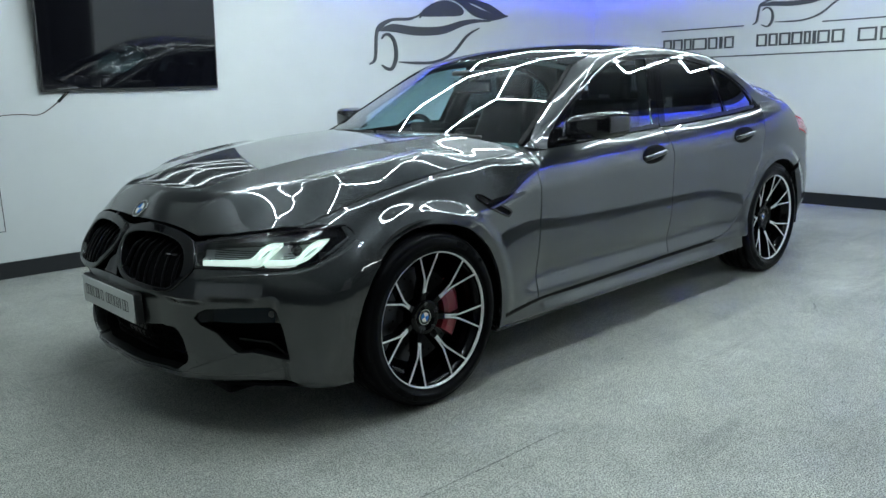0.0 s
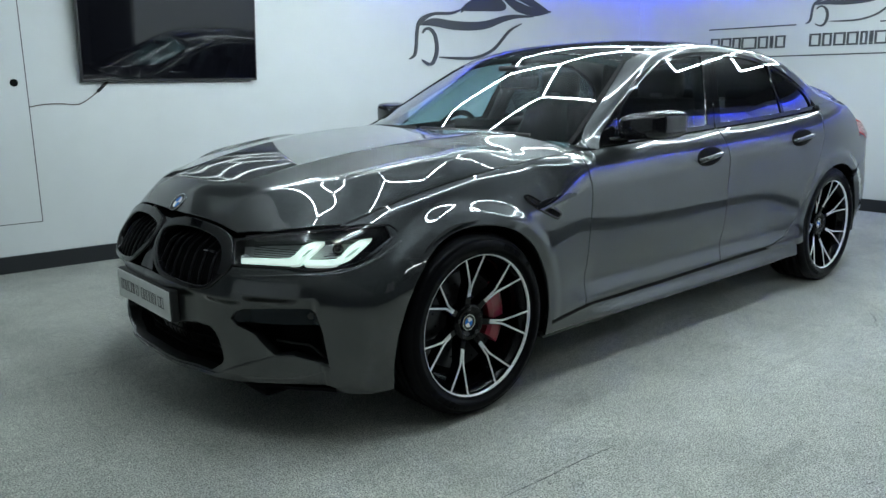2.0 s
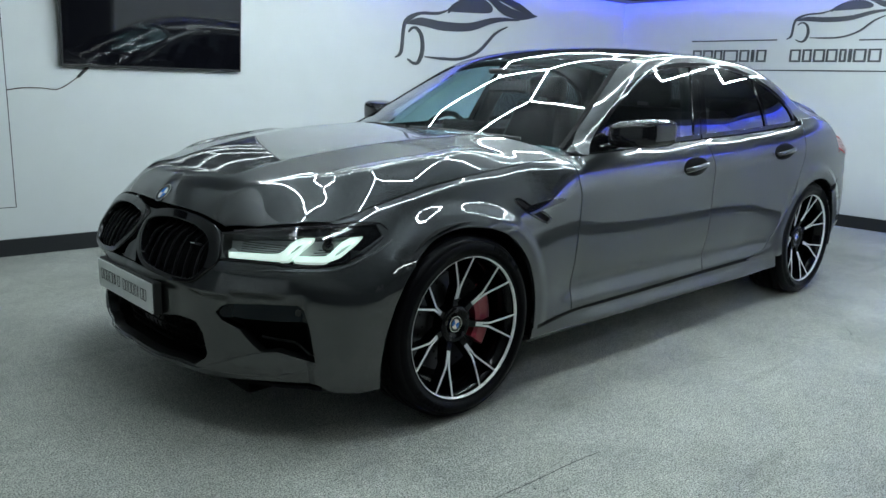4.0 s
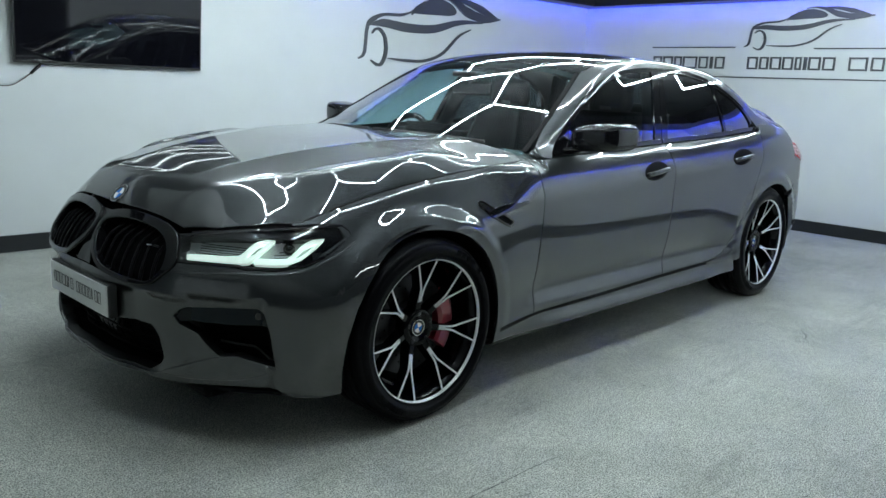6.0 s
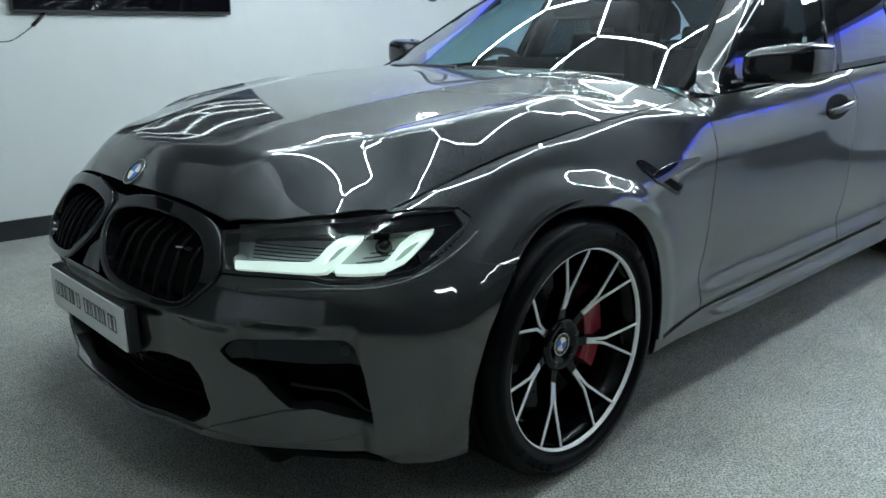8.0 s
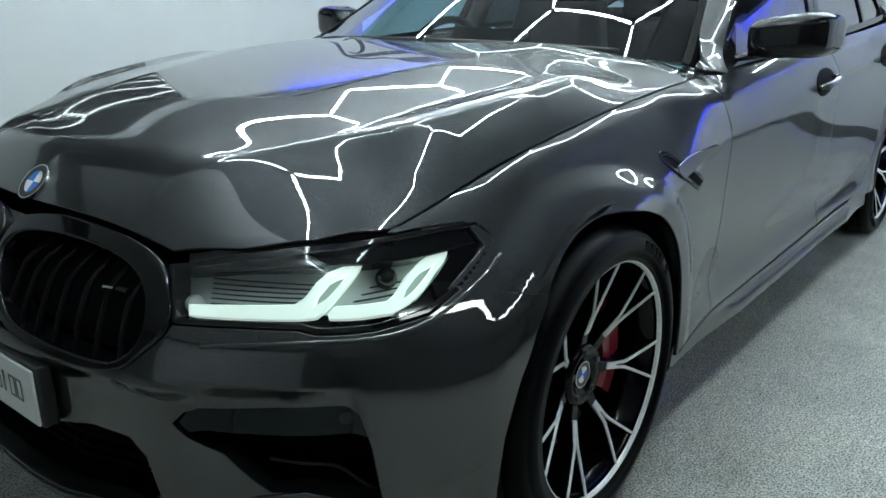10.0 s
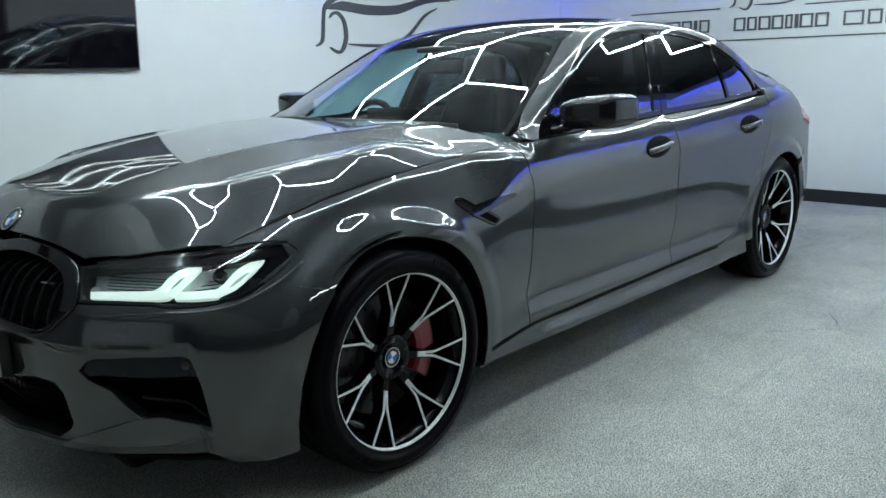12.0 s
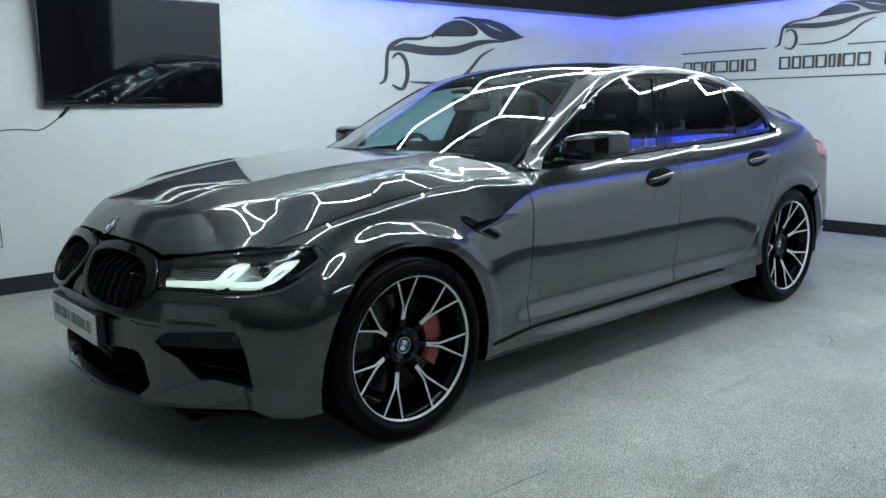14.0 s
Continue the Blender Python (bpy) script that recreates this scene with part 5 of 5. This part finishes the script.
def soffit(tag, pts, strip_pts):
    slab("trim_soffit_" + tag, pts, SOFFIT_Z, ROOM_Z, SOFFIT, "charcoal boxed soffit along the wall top", "soffit")
    (x0, y0), (x1, y1) = strip_pts
    bm = tube([(x0, y0, SOFFIT_Z + 0.05), (x1, y1, SOFFIT_Z + 0.05)], 0.008, 6)
    tagged(part("led_strip", bm, BLUE_LED), "blue led strip behind the soffit edge", "light strip", "blue led strips")


soffit("north", [(XL, wall_y(XL) - D - BOX), (WALL_X - D - BOX, yE - D - BOX), (WALL_X - D - BOX, yE - D), (XL, wall_y(XL) - D)], ((2.0, wall_y(2.0) - D + 0.009), (WALL_X - 0.1, yE - D + 0.009)))
soffit("east", [(WALL_X - D - BOX, YS + D), (WALL_X - D, YS + D), (WALL_X - D, yE - D), (WALL_X - D - BOX + 0.002, yE - D)], ((WALL_X - D + 0.009, YS + 0.1), (WALL_X - D + 0.009, yE - 0.1)))
soffit("south", [(XS, YS + D), (WALL_X - D - BOX - 0.01, YS + D), (WALL_X - D - BOX - 0.01, YS + D + BOX), (XS, YS + D + BOX)], ((XS + 0.1, YS + D - 0.009), (WALL_X - 0.1, YS + D - 0.009)))
# skirting
slab("baseboard_north", [(XL, wall_y(XL) - 0.02), (WALL_X - 0.02, wall_y(WALL_X) - 0.02), (WALL_X - 0.02, wall_y(WALL_X)), (XL, wall_y(XL))], 0.0, 0.115, DARK_TRIM, "black gloss skirting board", "skirting")
slab("baseboard_east", [(WALL_X - 0.02, YS + 0.021), (WALL_X, YS + 0.021), (WALL_X, wall_y(WALL_X) - 0.021), (WALL_X - 0.02, wall_y(WALL_X) - 0.021)], 0.0, 0.115, DARK_TRIM, "black gloss skirting board", "skirting")

slab("baseboard_south", [(XS, YS), (WALL_X - 0.02, YS), (WALL_X - 0.02, YS + 0.02), (XS, YS + 0.02)], 0.0, 0.115, DARK_TRIM, "black gloss skirting board", "skirting")

# roller shutter on the wall ahead of the car
shutter = thing("roller_shutter", "closed light grey roller shutter of horizontal slats", "shutter", at=(XL, -1.0, 0))
slat_mesh = bpy.data.meshes.new("slat")
bm = new_box(0.0, -1.6, 0.0, 0.02, 1.6, 0.072, bevel=0.006)
bm.to_mesh(slat_mesh); bm.free()
slat_mesh.materials.append(SHUTTER)
for k in range(28):
    ob = new("slat", slat_mesh)
    ob.parent = shutter
    ob.location = (0.012, 0, 0.004 + 0.078 * k)
part("backing", new_box(0.001, -1.6, 0.0, 0.012, 1.6, 2.17), DARK_TRIM, shutter)

# television on the long wall
tv = thing("television", "large flat black television with a thin bezel on the white wall", "television", at=(0.455, wall_y(0.455), 1.665))
tv.rotation_euler = (math.radians(4.0), 0, math.atan(LEAN_WALL))
part("casing", new_box(-0.650, -0.090, -0.386, 0.650, -0.050, 0.386, bevel=0.006), TV_BEZEL, tv)
part("screen", new_box(-0.638, -0.0935, -0.368, 0.638, -0.0905, 0.376), TV_SCREEN, tv, "dark glossy screen")
part("bracket", new_box(-0.2, -0.051, -0.15, 0.2, 0.012, 0.15, bevel=0.004), SATIN_BLACK, tv)

# hexagon lamps under the ceiling: three rows of cells
HEX, HEX_Z = 0.56, 2.19
tube_mesh, seen = None, set()
grid = thing("ceiling_light_grid", "white led tubes joined into a hexagon grid under the ceiling", "ceiling light")
for j in (-1, 0, 1):
    for i in range(-2 if j == -1 else -1, (4, 3, 2)[j + 1]):
        cx, cy = 0.88 + HEX * math.sqrt(3) * (i + 0.5 * (j % 2)), -0.06 + 1.5 * HEX * j
        pts = [(cx + HEX * math.cos(math.radians(60 * a + 30)), cy + HEX * math.sin(math.radians(60 * a + 30))) for a in range(6)]
        for a in range(6):
            p, q = pts[a], pts[(a + 1) % 6]
            key = (round(p[0] + q[0], 2), round(p[1] + q[1], 2))
            if key in seen:
                continue
            seen.add(key)
            if tube_mesh is None:
                bm = bmesh.new()
                box(bm, -HEX / 2 + 0.014, -0.005, -0.0065, HEX / 2 - 0.014, 0.005, 0.0065, bevel=0.003, seg=2)
                tube_mesh = bpy.data.meshes.new("led_tube")
                bm.to_mesh(tube_mesh); bm.free()
                tube_mesh.materials.append(LED)
            ob = new("led_tube", tube_mesh)
            ob.parent = grid
            ob.location = ((p[0] + q[0]) / 2, (p[1] + q[1]) / 2, HEX_Z)
            ob.rotation_euler = (0, 0, math.atan2(q[1] - p[1], q[0] - p[0]))
for x in (-1.0, 1.4, 3.8):
    for y in (-0.9, 0.78):
        part("hanger", tube([(x, y, HEX_Z), (x, y, ROOM_Z + 0.002)], 0.004, 6), DISC, grid)

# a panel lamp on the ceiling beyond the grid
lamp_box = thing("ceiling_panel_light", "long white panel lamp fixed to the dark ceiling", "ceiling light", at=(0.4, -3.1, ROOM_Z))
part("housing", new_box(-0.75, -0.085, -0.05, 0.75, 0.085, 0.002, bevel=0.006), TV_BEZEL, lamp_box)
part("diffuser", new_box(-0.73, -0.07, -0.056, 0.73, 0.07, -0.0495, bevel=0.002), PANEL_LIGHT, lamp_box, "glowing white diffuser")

# cable below the television, a hatch in the wall and its finger hole
def north(x, z, off=0.0):
    return Vector((x, wall_y(x) - off, z))


pts = rounded([(-0.005, 1.30, 0.03), (-0.03, 1.262, 0.03), (-0.09, 1.20, 0.008), (-0.21, 1.123, 0.006), (-0.32, 1.128, 0.006), (-0.43, 1.127, 0.006), (-0.525, 1.112, 0.004)], False, 5)
lead = thing("power_lead", "thin brown lead hanging from the television along the wall", "cable", at=(-0.2, wall_y(-0.2), 1.12))
ob = part("lead", tube([north(x, z, o) for x, z, o in pts], 0.0035, 6), CABLE, lead, smooth=True)
ob.matrix_parent_inverse = lead.matrix_basis.inverted()
ob = part("plug", tube([north(-0.015, 1.275, 0.02), north(-0.085, 1.205, 0.012)], 0.010, 8), SATIN_BLACK, lead, "black inline plug", smooth=True)
ob.matrix_parent_inverse = lead.matrix_basis.inverted()
hatch = thing("wall_hatch", "flush white access hatch with a round finger hole", "hatch", at=(-0.8, wall_y(-0.8), 0.33))
ob = part("leaf", plate_from([(-1.30, 0.335), (-0.533, 0.335), (-0.533, 2.165), (-1.30, 2.165)], lambda u, v, h: north(u, v, h + 0.001), 0.006), WALL, hatch)
ob.matrix_parent_inverse = hatch.matrix_basis.inverted()
ob = part("leaf_shadow_gap", plate_from([(-1.306, 0.329), (-0.526, 0.329), (-0.526, 2.168), (-1.306, 2.168)], lambda u, v, h: north(u, v, h), 0.0015), DARK_TRIM, hatch)
ob.matrix_parent_inverse = hatch.matrix_basis.inverted()
ob = part("finger_hole", plate_from(ellipse(-0.605, 1.272, 0.025, 0.025), lambda u, v, h: north(u, v, h + 0.0072), 0.002), DEEP_BLACK, hatch)
ob.matrix_parent_inverse = hatch.matrix_basis.inverted()


# ---- raised wall signs ----
def ribbon(points, widths):
    """A stroke that swells and tapers: a loop round a smooth line."""
    c = rounded(points, False, 6)
    w = np.interp(np.linspace(0, 1, len(c)), np.linspace(0, 1, len(widths)), widths)
    t = np.gradient(c, axis=0)
    t /= np.linalg.norm(t, axis=1, keepdims=True)
    n = np.stack([-t[:, 1], t[:, 0]], 1) * w[:, None] / 2
    return np.concatenate([c + n, (c - n)[::-1]])


def car_sign(name, label, put, k):
    """The outline of a car in sweeping strokes. Unit: its length is 2, nose to the left."""
    sign = thing(name, label, "sign")
    strokes = [
        ([(0.0, 0.0), (0.07, 0.06), (0.10, 0.30), (0.16, 0.38), (0.30, 0.44), (0.52, 0.455), (0.66, 0.50)], (0.012, 0.03, 0.03, 0.05, 0.03, 0.03, 0.012)),
        ([(0.14, 0.33), (0.30, 0.36), (0.60, 0.335), (0.95, 0.35), (1.25, 0.43), (1.45, 0.46), (1.68, 0.465)], (0.01, 0.08, 0.09, 0.085, 0.06, 0.04, 0.01)),
        ([(0.66, 0.47), (0.72, 0.54), (0.84, 0.62)], (0.012, 0.03, 0.012)),
        ([(0.95, 0.68), (1.10, 0.69), (1.25, 0.655), (1.45, 0.56), (1.70, 0.515), (1.95, 0.53)], (0.01, 0.03, 0.06, 0.10, 0.09, 0.01)),
        ([(1.15, 0.68), (1.40, 0.67), (1.65, 0.61), (1.90, 0.53)], (0.01, 0.05, 0.08, 0.02)),
        ([(1.50, 0.385), (1.32, 0.30), (1.10, 0.11), (0.85, 0.02), (0.60, 0.01), (0.37, 0.02)], (0.01, 0.025, 0.03, 0.03, 0.03, 0.01)),
        ([(0.16, 0.25), (0.20, 0.29), (0.26, 0.29), (0.32, 0.22), (0.335, 0.08), (0.29, -0.03), (0.23, -0.05), (0.15, -0.01)], (0.01, 0.025, 0.03, 0.035, 0.04, 0.035, 0.03, 0.01)),
    ]
    for pts, w in strokes:
        lp = ribbon(pts, w)
        part("stroke", plate_from(lp, put, 0.015), LOGO_GREY, sign)
    lp = rounded([(0.66, 0.49), (0.76, 0.57), (0.90, 0.645), (1.06, 0.66), (1.20, 0.62), (1.27, 0.56), (1.22, 0.51), (1.00, 0.495)], True, 5)
    part("stroke", plate_from(lp, put, 0.015), LOGO_GREY, sign)
    return sign


car_sign("wall_sign", "raised charcoal outline of a car on the white wall", lambda u, v, h: north(2.628 + 0.925 * u, 1.452 + 0.915 * v, 0.002 + h), 1)
car_sign("wall_sign", "smaller raised charcoal outline of a car on the end wall", lambda u, v, h: Vector((WALL_X - 0.002 - h, 0.675 - 0.60 * u, 1.752 + 0.515 * v)), 1)

# name board: two rules and a row of plain outlined bars
board = thing("wall_lettering", "raised charcoal row of outlined bars between thin rules", "sign")


def east(u, v, h):
    return Vector((WALL_X - 0.002 - h, u, v))


def rule(u0, u1, v):
    part("rule", plate_from([(u0, v), (u1, v), (u1, v + 0.012), (u0, v + 0.012)], east, 0.012), LOGO_GREY, board)


rule(1.70, 0.768, 1.742)
rule(-0.005, -1.35, 1.728)
rule(1.70, -1.35, 1.448)


def letter(u, w, v0, v1):
    """A plain outlined box."""
    t = 0.016
    bm = bmesh.new()
    for a, b, c, d in ((u - w, u, v1 - t, v1), (u - w, u, v0, v0 + t), (u - t, u, v0 + t + 0.001, v1 - t - 0.001), (u - w, u - w + t, v0 + t + 0.001, v1 - t - 0.001)):
        plate_from([(a, c), (b, c), (b, d), (a, d)], east, 0.014, bm)
    part("lettering_bar", bm, LOGO_GREY, board)


row = [(1.675, 0.10), (1.555, 0.11), (1.425, 0.085), (1.325, 0.16), (1.145, 0.10), (1.02, 0.03), (0.965, 0.10), (0.625, 0.105), (0.50, 0.085), (0.395, 0.105), (0.275, 0.10), (0.155, 0.06), (0.075, 0.03), (0.03, 0.11), (-0.10, 0.11), (-0.33, 0.16), (-0.52, 0.11), (-0.655, 0.06), (-0.74, 0.11), (-0.875, 0.085), (-0.98, 0.10)]
for u, w in row:
    letter(u, w, 1.535, 1.655)

# cracks and dark specks on the floor covering
ground = bpy.data.objects["floor"]


def floor_mark(points, widths):
    lp = ribbon(points, widths)
    part("floor_crack", plate_from(lp, lambda u, v, h: Vector((u, v, 0.0002 + h)), 0.0006), DARK_TRIM, ground)


floor_mark([(2.236, -1.529), (2.29, -1.492), (2.33, -1.480), (2.371, -1.458), (2.42, -1.425), (2.47, -1.400)], (0.001, 0.003, 0.008, 0.006, 0.003, 0.001))
floor_mark([(2.236, -1.529), (2.17, -1.44), (2.10, -1.40)], (0.001, 0.003, 0.001))
floor_mark([(2.06, -1.36), (2.03, -1.31), (1.98, -1.28)], (0.001, 0.005, 0.001))
floor_mark([(-0.60, -1.428), (-0.36, -1.435), (-0.20, -1.441), (0.02, -1.443), (0.16, -1.452)], (0.001, 0.0022, 0.0026, 0.002, 0.001))
random.seed(7)
for k in range(44):
    x, y, a = random.uniform(-1.2, 3.6), random.uniform(-2.3, -1.1), random.uniform(0, 3.1)
    d = random.uniform(0.004, 0.014)
    floor_mark([(x, y), (x + d * math.cos(a), y + d * math.sin(a)), (x + 2 * d * math.cos(a), y + 2.3 * d * math.sin(a))], (0.001, random.uniform(0.002, 0.006), 0.001))
